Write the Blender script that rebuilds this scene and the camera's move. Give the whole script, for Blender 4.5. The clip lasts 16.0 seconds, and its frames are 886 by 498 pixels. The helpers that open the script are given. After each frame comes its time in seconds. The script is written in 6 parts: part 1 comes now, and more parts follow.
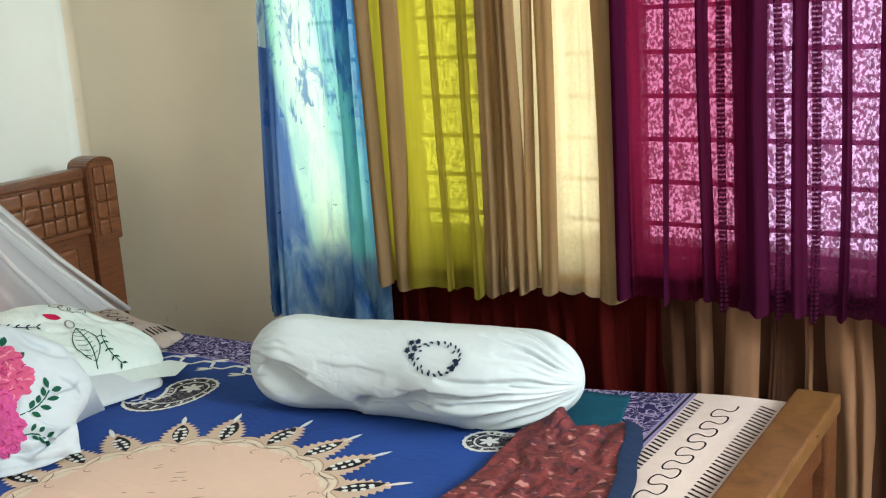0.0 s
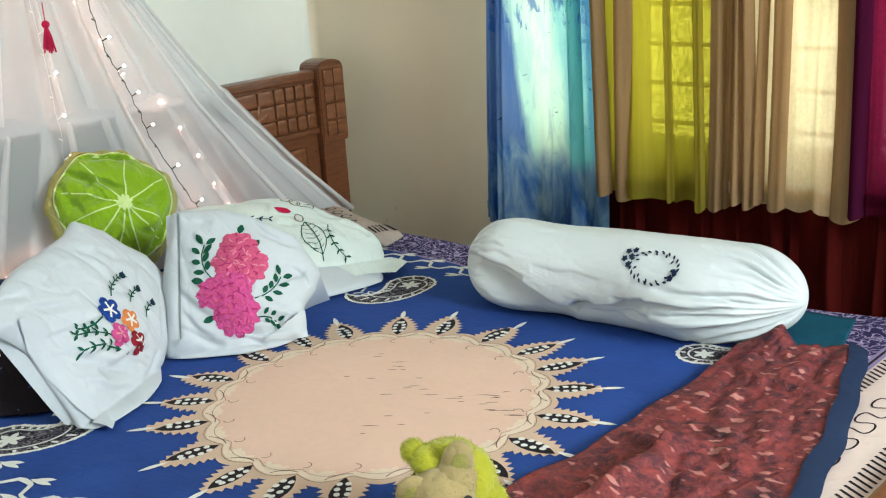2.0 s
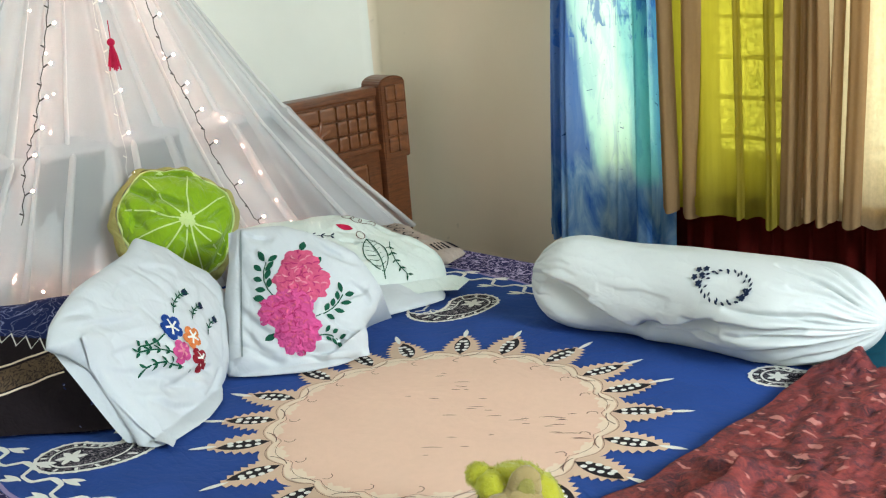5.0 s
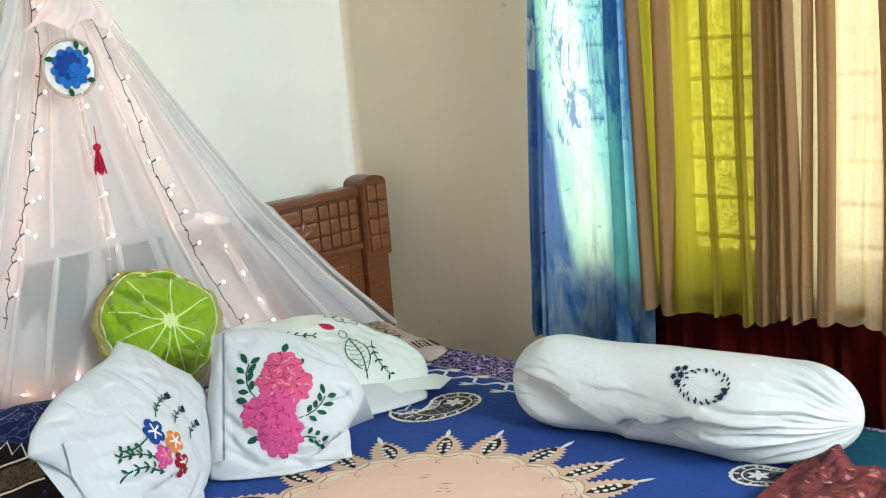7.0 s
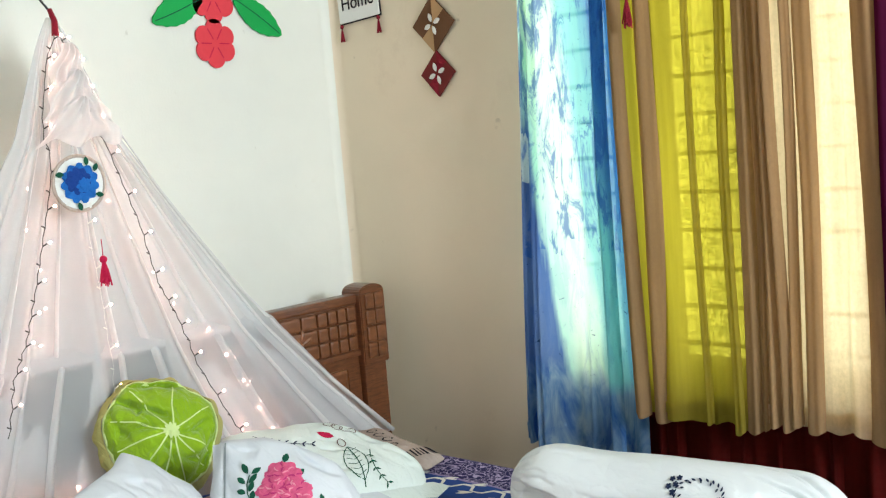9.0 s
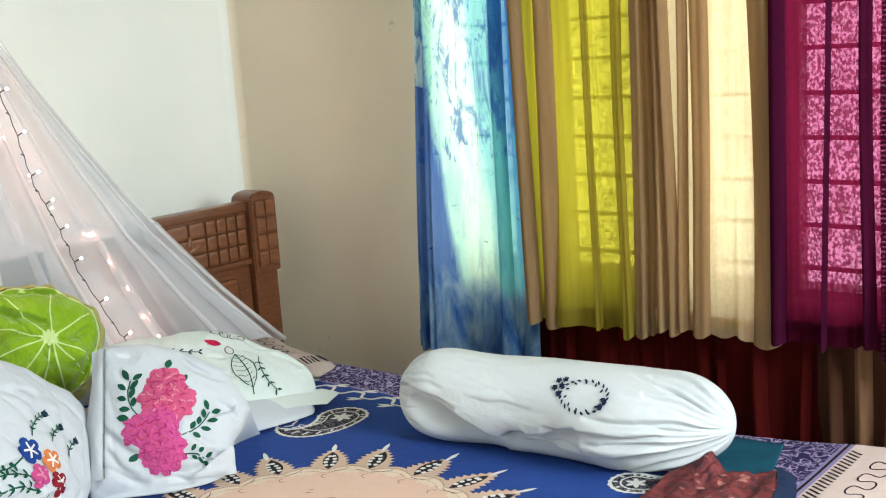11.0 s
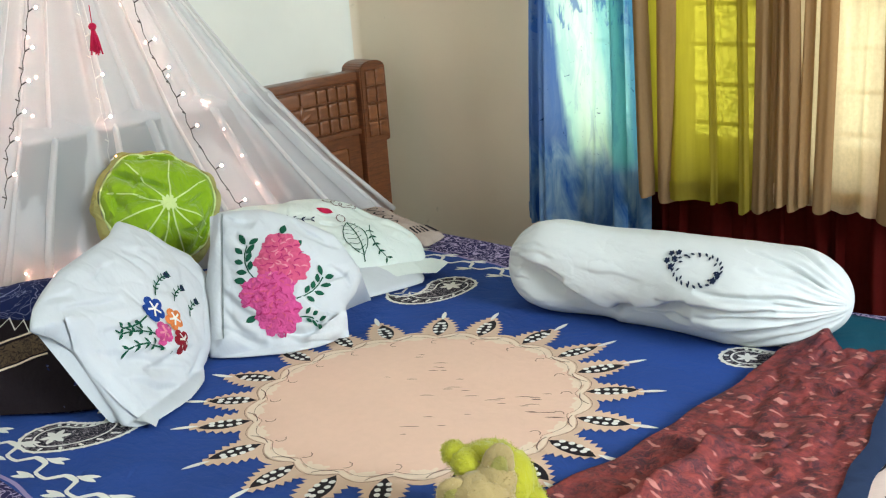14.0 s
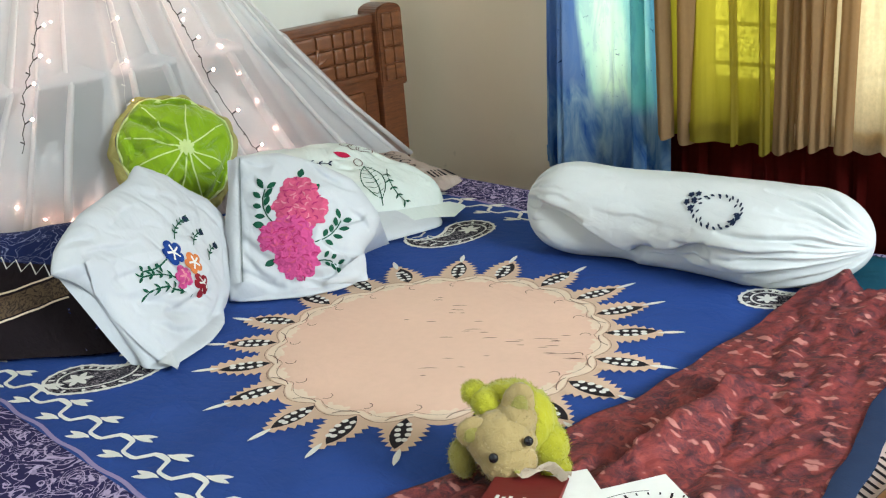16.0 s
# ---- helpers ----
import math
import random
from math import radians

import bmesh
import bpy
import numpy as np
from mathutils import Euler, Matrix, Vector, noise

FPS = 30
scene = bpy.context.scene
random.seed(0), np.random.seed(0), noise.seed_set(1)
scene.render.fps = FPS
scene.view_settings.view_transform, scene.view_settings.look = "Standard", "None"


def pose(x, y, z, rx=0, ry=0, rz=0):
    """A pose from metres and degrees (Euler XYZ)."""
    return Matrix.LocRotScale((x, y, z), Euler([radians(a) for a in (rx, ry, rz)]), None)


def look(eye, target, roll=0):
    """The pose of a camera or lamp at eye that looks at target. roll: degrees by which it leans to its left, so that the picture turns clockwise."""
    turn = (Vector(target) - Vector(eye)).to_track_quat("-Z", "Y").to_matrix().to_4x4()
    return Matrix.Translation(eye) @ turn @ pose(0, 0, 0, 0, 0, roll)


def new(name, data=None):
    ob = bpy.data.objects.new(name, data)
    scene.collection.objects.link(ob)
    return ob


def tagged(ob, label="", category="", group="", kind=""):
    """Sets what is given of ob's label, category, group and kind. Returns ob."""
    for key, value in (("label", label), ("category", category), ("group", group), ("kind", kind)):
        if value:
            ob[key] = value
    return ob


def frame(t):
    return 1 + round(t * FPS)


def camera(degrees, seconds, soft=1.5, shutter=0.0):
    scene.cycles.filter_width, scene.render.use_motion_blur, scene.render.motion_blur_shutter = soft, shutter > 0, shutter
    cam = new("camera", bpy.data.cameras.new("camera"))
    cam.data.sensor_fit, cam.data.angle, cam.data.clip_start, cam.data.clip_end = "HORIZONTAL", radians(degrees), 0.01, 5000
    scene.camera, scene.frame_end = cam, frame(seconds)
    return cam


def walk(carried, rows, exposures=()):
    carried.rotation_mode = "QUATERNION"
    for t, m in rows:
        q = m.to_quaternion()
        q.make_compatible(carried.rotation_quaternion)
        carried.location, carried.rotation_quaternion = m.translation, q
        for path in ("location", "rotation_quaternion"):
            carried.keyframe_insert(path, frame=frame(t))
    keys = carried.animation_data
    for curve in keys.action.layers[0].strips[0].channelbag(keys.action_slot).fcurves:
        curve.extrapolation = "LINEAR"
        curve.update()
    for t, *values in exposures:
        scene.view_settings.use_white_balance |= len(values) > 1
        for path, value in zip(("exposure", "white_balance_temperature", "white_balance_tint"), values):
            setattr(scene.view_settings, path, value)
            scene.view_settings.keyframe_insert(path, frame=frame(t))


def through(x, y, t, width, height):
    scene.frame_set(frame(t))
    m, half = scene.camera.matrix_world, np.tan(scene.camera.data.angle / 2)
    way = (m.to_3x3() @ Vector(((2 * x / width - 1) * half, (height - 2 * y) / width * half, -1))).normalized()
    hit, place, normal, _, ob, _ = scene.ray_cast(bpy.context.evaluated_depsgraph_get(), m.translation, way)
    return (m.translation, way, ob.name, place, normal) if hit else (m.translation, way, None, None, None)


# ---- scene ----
# ---- camera ----
cam = camera(43.8, 16.0, soft=1.2)
# seconds, eye x y z, yaw to the left of +y, pitch, roll
PATH = [
    (0.0, 0.0139, 0.0402, 1.4497, 32.590, -13.225, -3.637),
    (0.5, 0.0146, 0.0340, 1.4486, 34.152, -13.234, -3.498),
    (1.0, 0.0093, 0.0219, 1.4478, 37.070, -13.955, -3.435),
    (1.5, 0.0134, 0.0167, 1.4398, 40.982, -14.311, -3.758),
    (2.0, 0.0050, 0.0082, 1.4288, 43.965, -16.784, -3.870),
    (2.5, 0.0062, 0.0014, 1.4147, 46.435, -17.893, -4.902),
    (3.0, -0.0041, 0.0113, 1.3984, 45.891, -19.321, -4.759),
    (3.5, -0.0152, 0.0083, 1.3999, 45.749, -19.527, -4.374),
    (4.0, -0.0403, 0.0294, 1.3963, 46.190, -17.874, -4.213),
    (6.3, -0.0114, 0.0213, 1.4519, 46.172, -12.859, -4.747),
    (6.5, -0.0130, 0.0124, 1.4442, 45.637, -11.982, -4.546),
    (7.0, -0.0095, 0.0153, 1.4524, 45.732, -11.177, -4.732),
    (7.5, -0.0056, 0.0149, 1.4575, 45.486, -9.305, -4.959),
    (8.0, 0.0212, -0.0142, 1.4803, 44.997, -8.332, -4.642),
    (8.5, 0.0240, -0.0232, 1.4859, 45.266, -6.859, -4.655),
    (9.0, 0.0264, -0.0328, 1.4930, 44.932, -6.140, -4.671),
    (9.5, 0.0247, -0.0127, 1.4858, 42.743, -6.793, -4.344),
    (9.7, 0.0205, -0.0117, 1.4759, 41.211, -6.999, -3.885),
    (11.8, 0.0222, 0.0293, 1.4443, 40.694, -12.690, -3.913),
    (12.0, 0.0155, 0.0266, 1.4439, 41.005, -13.086, -3.674),
    (12.5, 0.0096, 0.0137, 1.4387, 43.389, -13.879, -3.957),
    (13.0, 0.0088, 0.0086, 1.4380, 45.244, -14.420, -4.400),
    (13.5, 0.0040, 0.0049, 1.4327, 45.966, -15.225, -4.262),
    (14.0, 0.0048, 0.0085, 1.4318, 46.190, -16.648, -4.263),
    (14.5, 0.0028, 0.0022, 1.4288, 46.179, -16.978, -4.338),
    (15.0, -0.0000, 0.0022, 1.4264, 46.048, -17.927, -4.423),
    (15.5, -0.0045, 0.0030, 1.4179, 46.492, -18.915, -4.613),
    (16.0, 0.0003, 0.0053, 1.4208, 47.293, -19.279, -4.865),
]


def aimed(x, y, z, yaw, pitch, roll):
    a, b = radians(yaw), radians(pitch)
    way = Vector((-math.sin(a) * math.cos(b), math.cos(a) * math.cos(b), math.sin(b)))
    return look((x, y, z), Vector((x, y, z)) + way, roll)


walk(cam, [(t, aimed(*row)) for t, *row in PATH], exposures=[(0.0, 0.14, 6500, 6), (1.5, 0.16, 6500, 5), (3.5, 0.1, 6500, 7), (4.2, 0.14, 6500, 5), (6.5, 0.18, 6500, 8), (7.8, 0.24, 6500, 9), (8.5, 0.27, 6500, 11), (9.7, 0.27, 6500, 10), (11.8, 0.2, 6500, 10), (14.0, 0.18, 6500, 9), (16.0, 0.16, 6500, 9)])

# ---- light ----
world = bpy.data.worlds.new("sky")
scene.world = world
world.use_nodes = True
wn = world.node_tree.nodes
sky = wn.new("ShaderNodeTexSky")
sky.sky_type, sky.sun_disc = "NISHITA", False
sky.sun_elevation, sky.sun_rotation = radians(48), radians(200)
world.node_tree.links.new(sky.outputs[0], wn["Background"].inputs[0])
wn["Background"].inputs[1].default_value = 0.1


def area_lamp(name, eye, target, sx, sy, watts, colour):
    data = bpy.data.lights.new(name, "AREA")
    data.shape, data.size, data.size_y, data.energy, data.color = "RECTANGLE", sx, sy, watts, colour
    ob = new(name, data)
    ob.matrix_basis = look(eye, target)
    return ob


# unseen room light: daylight from an assumed window, and an added front fill
area_lamp("window_daylight", (2.0, 1.40, 2.14), (-2.2, 1.35, 0.6), 1.05, 0.95, 126, (0.865, 0.98, 1.065))
area_lamp("front_fill", (-0.6, -1.62, 1.1), (-1.6, 2.4, 1.0), 0.95, 1.9, 14, (0.865, 0.98, 1.065))


# ---- materials ----
def lin(r, g, b):
    return tuple(((c / 255 + 0.055) / 1.055) ** 2.4 if c > 10 else c / 255 / 12.92 for c in (r, g, b))


class Nodes:
    """A small writer of node trees."""

    def __init__(self, name):
        self.mat = bpy.data.materials.new(name)
        self.mat.use_nodes = True
        self.tree = self.mat.node_tree
        self.bsdf = self.tree.nodes["Principled BSDF"]
        self.out = self.tree.nodes["Material Output"]
        self.geo = self.tree.nodes.new("ShaderNodeTexCoord").outputs["Object"]

    def add(self, kind, **values):
        n = self.tree.nodes.new(kind)
        for key, v in values.items():
            n.inputs[key.replace("_", " ")].default_value = v
        return n

    def link(self, a, b):
        self.tree.links.new(a, b)

    def scaled(self, sx, sy, sz, rot=(0, 0, 0), source=None):
        m = self.add("ShaderNodeMapping")
        m.inputs["Scale"].default_value = (sx, sy, sz)
        m.inputs["Rotation"].default_value = rot
        self.link(source or self.geo, m.inputs["Vector"])
        return m.outputs[0]

    def noise(self, scale, detail=4.0, rough=0.55, vector=None, distort=0.0):
        n = self.add("ShaderNodeTexNoise", Scale=scale, Detail=detail, Roughness=rough, Distortion=distort)
        self.link(vector or self.geo, n.inputs["Vector"])
        return n.outputs["Fac"]

    def ramp(self, fac, stops, smooth=True):
        r = self.add("ShaderNodeValToRGB")
        e = r.color_ramp.elements
        while len(e) < len(stops):
            e.new(0.5)
        for k, (p, c) in enumerate(stops):
            e[k].position, e[k].color = p, (*c, 1)
        if not smooth:
            r.color_ramp.interpolation = "CONSTANT"
        self.link(fac, r.inputs[0])
        return r.outputs[0]

    def mix(self, fac, a, b, mode="MIX"):
        m = self.tree.nodes.new("ShaderNodeMix")
        m.data_type, m.blend_type = "RGBA", mode
        for sock, v in ((m.inputs["Factor"], fac), (m.inputs["A"], a), (m.inputs["B"], b)):
            if isinstance(v, (int, float)):
                sock.default_value = v
            elif isinstance(v, tuple):
                sock.default_value = (*v, 1)
            else:
                self.link(v, sock)
        return m.outputs["Result"]

    def math(self, op, a, b=0.0):
        m = self.tree.nodes.new("ShaderNodeMath")
        m.operation = op
        for k, v in enumerate((a, b)):
            if isinstance(v, (int, float)):
                m.inputs[k].default_value = v
            else:
                self.link(v, m.inputs[k])
        return m.outputs[0]

    def bump(self, height, strength=0.3, distance=0.005, normal=None):
        b = self.add("ShaderNodeBump", Strength=strength, Distance=distance)
        self.link(height, b.inputs["Height"])
        if normal:
            self.link(normal, b.inputs["Normal"])
        return b.outputs[0]

    def finish(self, colour, rough=0.8, normal=None, spec=0.3, sheen=0.0):
        if isinstance(colour, tuple):
            self.bsdf.inputs["Base Color"].default_value = (*colour, 1)
        else:
            self.link(colour, self.bsdf.inputs["Base Color"])
        if isinstance(rough, (int, float)):
            self.bsdf.inputs["Roughness"].default_value = rough
        else:
            self.link(rough, self.bsdf.inputs["Roughness"])
        self.bsdf.inputs["Specular IOR Level"].default_value = spec
        self.bsdf.inputs["Sheen Weight"].default_value = sheen
        if normal:
            self.link(normal, self.bsdf.inputs["Normal"])
        return self.mat


def dark(c, k):
    return tuple(v * k for v in c)


def cloth(name, colour, rough=0.85, weave=900, vary=0.16, crease=0.35, crease_scale=9, sheen=0.0, soil=None, wrinkle=0.0):
    n = Nodes(name)
    big = n.noise(4.0, 4)
    c = n.mix(n.ramp(big, [(0.3, (0, 0, 0)), (0.75, (1, 1, 1))]), dark(colour, 1 - vary), colour)
    c = n.mix(n.math("MULTIPLY", n.noise(60, 3), 0.22), c, soil or dark(colour, 0.6))
    fold = n.bump(n.noise(crease_scale, 5, 0.6, distort=0.8), crease, 0.02)
    if wrinkle:
        # sharp creases: thin lines where a warped noise crosses its mean
        for size, depth, turn in ((7.0, wrinkle, 0.5), (17.0, wrinkle * 0.7, 1.9), (41.0, wrinkle * 0.4, 0.9)):
            line = n.math("ABSOLUTE", n.math("SUBTRACT", n.noise(size, 2.0, 0.5, n.scaled(1.0, 1.7, 1.0, (turn, 0.4, turn)), 0.7), 0.5))
            fold = n.bump(n.ramp(line, [(0.0, (0, 0, 0)), (0.05, (0.6, 0.6, 0.6)), (0.2, (1, 1, 1))]), depth, 0.008, fold)
    thread = n.bump(n.noise(weave, 2), 0.06, 0.0006, fold)
    return n.finish(c, rough, thread, 0.2, sheen)


def wall_paint(name, colour, stain):
    n = Nodes(name)
    c = n.mix(n.ramp(n.noise(1.6, 5, 0.6), [(0.35, (0, 0, 0)), (0.7, (1, 1, 1))]), dark(colour, 0.92), colour)
    c = n.mix(n.ramp(n.noise(3.2, 8, 0.7), [(0.62, (0, 0, 0)), (0.8, (0.35, 0.35, 0.35))]), c, stain)
    c = n.mix(n.ramp(n.noise(22, 3, 0.5), [(0.72, (0, 0, 0)), (0.78, (0.35, 0.35, 0.35))]), c, dark(stain, 0.6))
    rel = n.bump(n.noise(5, 6, 0.6), 0.25, 0.01)
    rel = n.bump(n.noise(160, 3), 0.2, 0.001, rel)
    return n.finish(c, 0.6, rel, 0.3)


def wood(name, light, deep, rough=0.32, axis=(1, 9, 1)):
    n = Nodes(name)
    v = n.scaled(*[a * 3.0 for a in axis])
    g = n.noise(4.0, 8, 0.65, v, 1.6)
    c = n.ramp(g, [(0.25, deep), (0.5, tuple((a + b) / 2 for a, b in zip(light, deep))), (0.75, light)])
    fine = n.noise(60, 3, 0.6, n.scaled(*[1.0 if a == 1 else 0.08 * a for a in axis]))
    c = n.mix(n.math("MULTIPLY", fine, 0.45), c, dark(deep, 0.5))
    r = n.math("ADD", n.math("MULTIPLY", n.noise(14, 3), 0.25), rough - 0.1)
    m = n.finish(c, r, n.bump(g, 0.12, 0.002), 0.5)
    n.bsdf.inputs["Coat Weight"].default_value = 0.25
    n.bsdf.inputs["Coat Roughness"].default_value = 0.2
    return m


def sheer(n, face, through, open_colour, share, clear):
    """Thin cloth: its face, the light that soaks through it, and the open weave."""
    d = n.add("ShaderNodeBsdfDiffuse")
    t = n.add("ShaderNodeBsdfTranslucent")
    o = n.add("ShaderNodeBsdfTransparent")
    for node, col in ((d, face), (t, through), (o, open_colour)):
        if isinstance(col, tuple):
            node.inputs["Color"].default_value = (*col, 1)
        else:
            n.link(col, node.inputs["Color"])
    n.link(n.bump(n.noise(600, 2), 0.1, 0.001), d.inputs["Normal"])
    s = n.add("ShaderNodeMixShader", Fac=share)
    n.link(d.outputs[0], s.inputs[1])
    n.link(t.outputs[0], s.inputs[2])
    b = n.add("ShaderNodeMixShader")
    if isinstance(clear, (int, float)):
        b.inputs[0].default_value = clear
    else:
        n.link(clear, b.inputs[0])
    n.link(s.outputs[0], b.inputs[1])
    n.link(o.outputs[0], b.inputs[2])
    n.link(b.outputs[0], n.out.inputs["Surface"])
    return n.mat


def curtain_mat(name, face, through, open_colour, share=0.6, clear=0.1, speck=0.0, slub=130):
    n = Nodes(name)
    v = n.scaled(1, 1, 0.06)
    st = n.ramp(n.noise(34, 3, 0.5, v), [(0.35, (0, 0, 0)), (0.65, (1, 1, 1))])
    f = n.mix(st, dark(face, 0.78), face)
    t = n.mix(st, dark(through, 0.72), through)
    rows = n.noise(slub, 3, 0.6, n.scaled(1, 1, 0.8))
    t = n.mix(n.ramp(rows, [(0.4, (0.35, 0.35, 0.35)), (0.6, (0, 0, 0))]), t, dark(through, 0.5))
    open_ = clear
    if speck:
        s = n.ramp(rows, [(0.46, (0.0, 0.0, 0.0)), (0.58, (1, 1, 1))])
        open_ = n.math("ADD", n.math("MULTIPLY", s, speck), clear)
    return sheer(n, f, t, open_colour, share, open_)


def tie_dye():
    """Upright bands, dye plus painted light: wall-side blue, slate, mint-white, aqua, blue again."""
    n = Nodes("tie_dye_cloth")
    sep = n.add("ShaderNodeSeparateXYZ")
    n.link(n.geo, sep.inputs[0])
    streak = n.noise(38, 3, 0.55, n.scaled(1, 1, 0.07))
    wander = n.noise(5, 3, 0.6, n.scaled(1, 1, 0.5), 0.8)
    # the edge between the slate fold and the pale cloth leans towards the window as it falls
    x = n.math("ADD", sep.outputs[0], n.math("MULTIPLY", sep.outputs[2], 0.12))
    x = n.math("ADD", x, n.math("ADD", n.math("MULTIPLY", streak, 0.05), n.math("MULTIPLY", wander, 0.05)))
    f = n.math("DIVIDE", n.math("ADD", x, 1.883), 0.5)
    # slate paints in a doubled fold's shade, mint-white the window's backlight
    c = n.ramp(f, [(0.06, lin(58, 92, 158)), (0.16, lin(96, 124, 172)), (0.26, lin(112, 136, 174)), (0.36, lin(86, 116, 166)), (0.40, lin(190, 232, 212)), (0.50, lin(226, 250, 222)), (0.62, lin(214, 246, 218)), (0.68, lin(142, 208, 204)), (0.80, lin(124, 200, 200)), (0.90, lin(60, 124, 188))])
    # pale undyed patch high on the slate fold
    high = n.math("ADD", sep.outputs[2], n.math("MULTIPLY", n.noise(11, 3, 0.6, None, 0.6), 0.3))
    band = n.math("MULTIPLY", n.math("GREATER_THAN", high, 1.50), n.math("LESS_THAN", high, 1.72))
    c = n.mix(n.math("MULTIPLY", band, n.math("LESS_THAN", f, 0.36)), c, lin(196, 208, 206))
    blot = n.ramp(n.noise(13, 5, 0.7, n.scaled(1.6, 1, 0.45), 1.2), [(0.49, (0, 0, 0)), (0.58, (0.9, 0.9, 0.9))])
    upper = n.math("GREATER_THAN", high, 1.30)
    c = n.mix(n.math("MULTIPLY", blot, n.math("ADD", n.math("MULTIPLY", upper, 0.62), 0.22)), c, lin(46, 96, 170))
    fleck = n.ramp(n.noise(34, 4, 0.7, n.scaled(1, 1, 1.6), 2.0), [(0.67, (0, 0, 0)), (0.70, (1, 1, 1))])
    c = n.mix(fleck, c, lin(38, 66, 104))
    # streaked blue, darker towards the lower end
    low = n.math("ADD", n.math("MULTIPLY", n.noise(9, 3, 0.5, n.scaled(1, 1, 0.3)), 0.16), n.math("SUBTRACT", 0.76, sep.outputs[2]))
    low_blue = n.ramp(n.noise(16, 4, 0.6, n.scaled(1, 1, 0.4), 0.8), [(0.36, lin(48, 92, 162)), (0.5, lin(104, 140, 182)), (0.64, lin(150, 176, 196))])
    c = n.mix(n.ramp(low, [(0.0, (0, 0, 0)), (0.05, (0.95, 0.95, 0.95))]), c, low_blue)
    return sheer(n, c, c, lin(200, 240, 226), 0.55, 0.05)


def scroll_print(name, ground, line, scale=26, width=0.035, ground2=None):
    """Cloth printed with curling lines."""
    n = Nodes(name)
    base = n.mix(n.noise(6, 4), ground, ground2 or dark(ground, 0.7))
    f = n.noise(scale, 1.2, 0.4, None, 2.6)
    off = n.math("ABSOLUTE", n.math("SUBTRACT", f, 0.5))
    c = n.mix(n.ramp(off, [(0.0, (1, 1, 1)), (width, (0.9, 0.9, 0.9)), (width * 1.5, (0, 0, 0))]), base, line)
    off2 = n.math("ABSOLUTE", n.math("SUBTRACT", n.noise(scale * 1.9, 1.0, 0.4, None, 1.2), 0.55))
    c = n.mix(n.ramp(off2, [(0.0, (0.7, 0.7, 0.7)), (width * 0.9, (0.6, 0.6, 0.6)), (width * 1.3, (0, 0, 0))]), c, line)
    nor = n.bump(n.noise(9, 4), 0.3, 0.02)
    return n.finish(c, 0.85, n.bump(n.noise(900, 2), 0.08, 0.0006, nor), 0.2, 0.0)


def red_print():
    n = Nodes("red_printed_cloth")
    g = n.mix(n.ramp(n.noise(26, 6, 0.75), [(0.38, (0, 0, 0)), (0.62, (1, 1, 1))]), lin(134, 58, 56), lin(62, 36, 44))
    g = n.mix(n.ramp(n.noise(48, 3, 0.6, None, 1.5), [(0.5, (0, 0, 0)), (0.66, (0.8, 0.8, 0.8))]), g, lin(146, 66, 60))
    v = n.add("ShaderNodeTexVoronoi", Scale=24.0, Randomness=1.0)
    warp = n.add("ShaderNodeVectorMath")
    warp.operation = "ADD"
    nz = n.add("ShaderNodeTexNoise", Scale=30.0, Detail=2.0)
    sc = n.add("ShaderNodeVectorMath")
    sc.operation = "SCALE"
    sc.inputs["Scale"].default_value = 0.055
    n.link(n.geo, nz.inputs["Vector"])
    n.link(nz.outputs["Color"], sc.inputs[0])
    n.link(n.scaled(0.8, 1.9, 1, (0, 0, 0.75)), warp.inputs[0])
    n.link(sc.outputs[0], warp.inputs[1])
    n.link(warp.outputs[0], v.inputs["Vector"])
    motif = n.ramp(v.outputs["Distance"], [(0.20, (0.85, 0.85, 0.85)), (0.28, (0, 0, 0))])
    g = n.mix(motif, g, lin(190, 128, 118))
    g = n.mix(n.ramp(n.noise(9, 5, 0.7), [(0.55, (0, 0, 0)), (0.74, (0.65, 0.65, 0.65))]), g, lin(64, 46, 58))
    nor = n.bump(n.noise(14, 5, 0.6, None, 0.6), 0.7, 0.02)
    return n.finish(g, 0.7, n.bump(n.noise(900, 2), 0.08, 0.0006, nor), 0.3, 0.0)


def glow(name, colour, strength):
    n = Nodes(name)
    e = n.add("ShaderNodeEmission", Strength=strength)
    e.inputs["Color"].default_value = (*colour, 1)
    n.link(e.outputs[0], n.out.inputs["Surface"])
    return n.mat


def outside_mat():
    n = Nodes("bright_outside")
    f = n.noise(34, 4, 0.75)
    c = n.ramp(f, [(0.32, (0.30, 0.40, 0.30)), (0.46, (0.84, 0.92, 0.88)), (0.6, (0.95, 0.99, 1.0))])
    e = n.add("ShaderNodeEmission", Strength=5.0)
    n.link(c, e.inputs["Color"])
    n.link(e.outputs[0], n.out.inputs["Surface"])
    return n.mat


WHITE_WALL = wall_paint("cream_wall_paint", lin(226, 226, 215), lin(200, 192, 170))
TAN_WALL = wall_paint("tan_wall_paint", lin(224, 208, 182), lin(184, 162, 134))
CEIL = wall_paint("white_ceiling_paint", lin(235, 235, 228), lin(210, 205, 195))
FLOOR = wall_paint("grey_cement_floor", lin(120, 112, 104), lin(90, 82, 76))
WOOD = wood("brown_varnished_wood", lin(136, 80, 44), lin(66, 34, 17), 0.34, (1, 1, 9))
WOOD_TOP = wood("golden_wood", lin(152, 106, 60), lin(92, 58, 30), 0.3, (1, 1, 1))
CARVE = wood("carved_wood", lin(146, 90, 52), lin(84, 46, 24), 0.3, (1, 1, 3))
WHITE = cloth("white_cotton", lin(198, 202, 205), vary=0.07, crease=0.04, crease_scale=16, soil=lin(184, 188, 190), wrinkle=0.09)
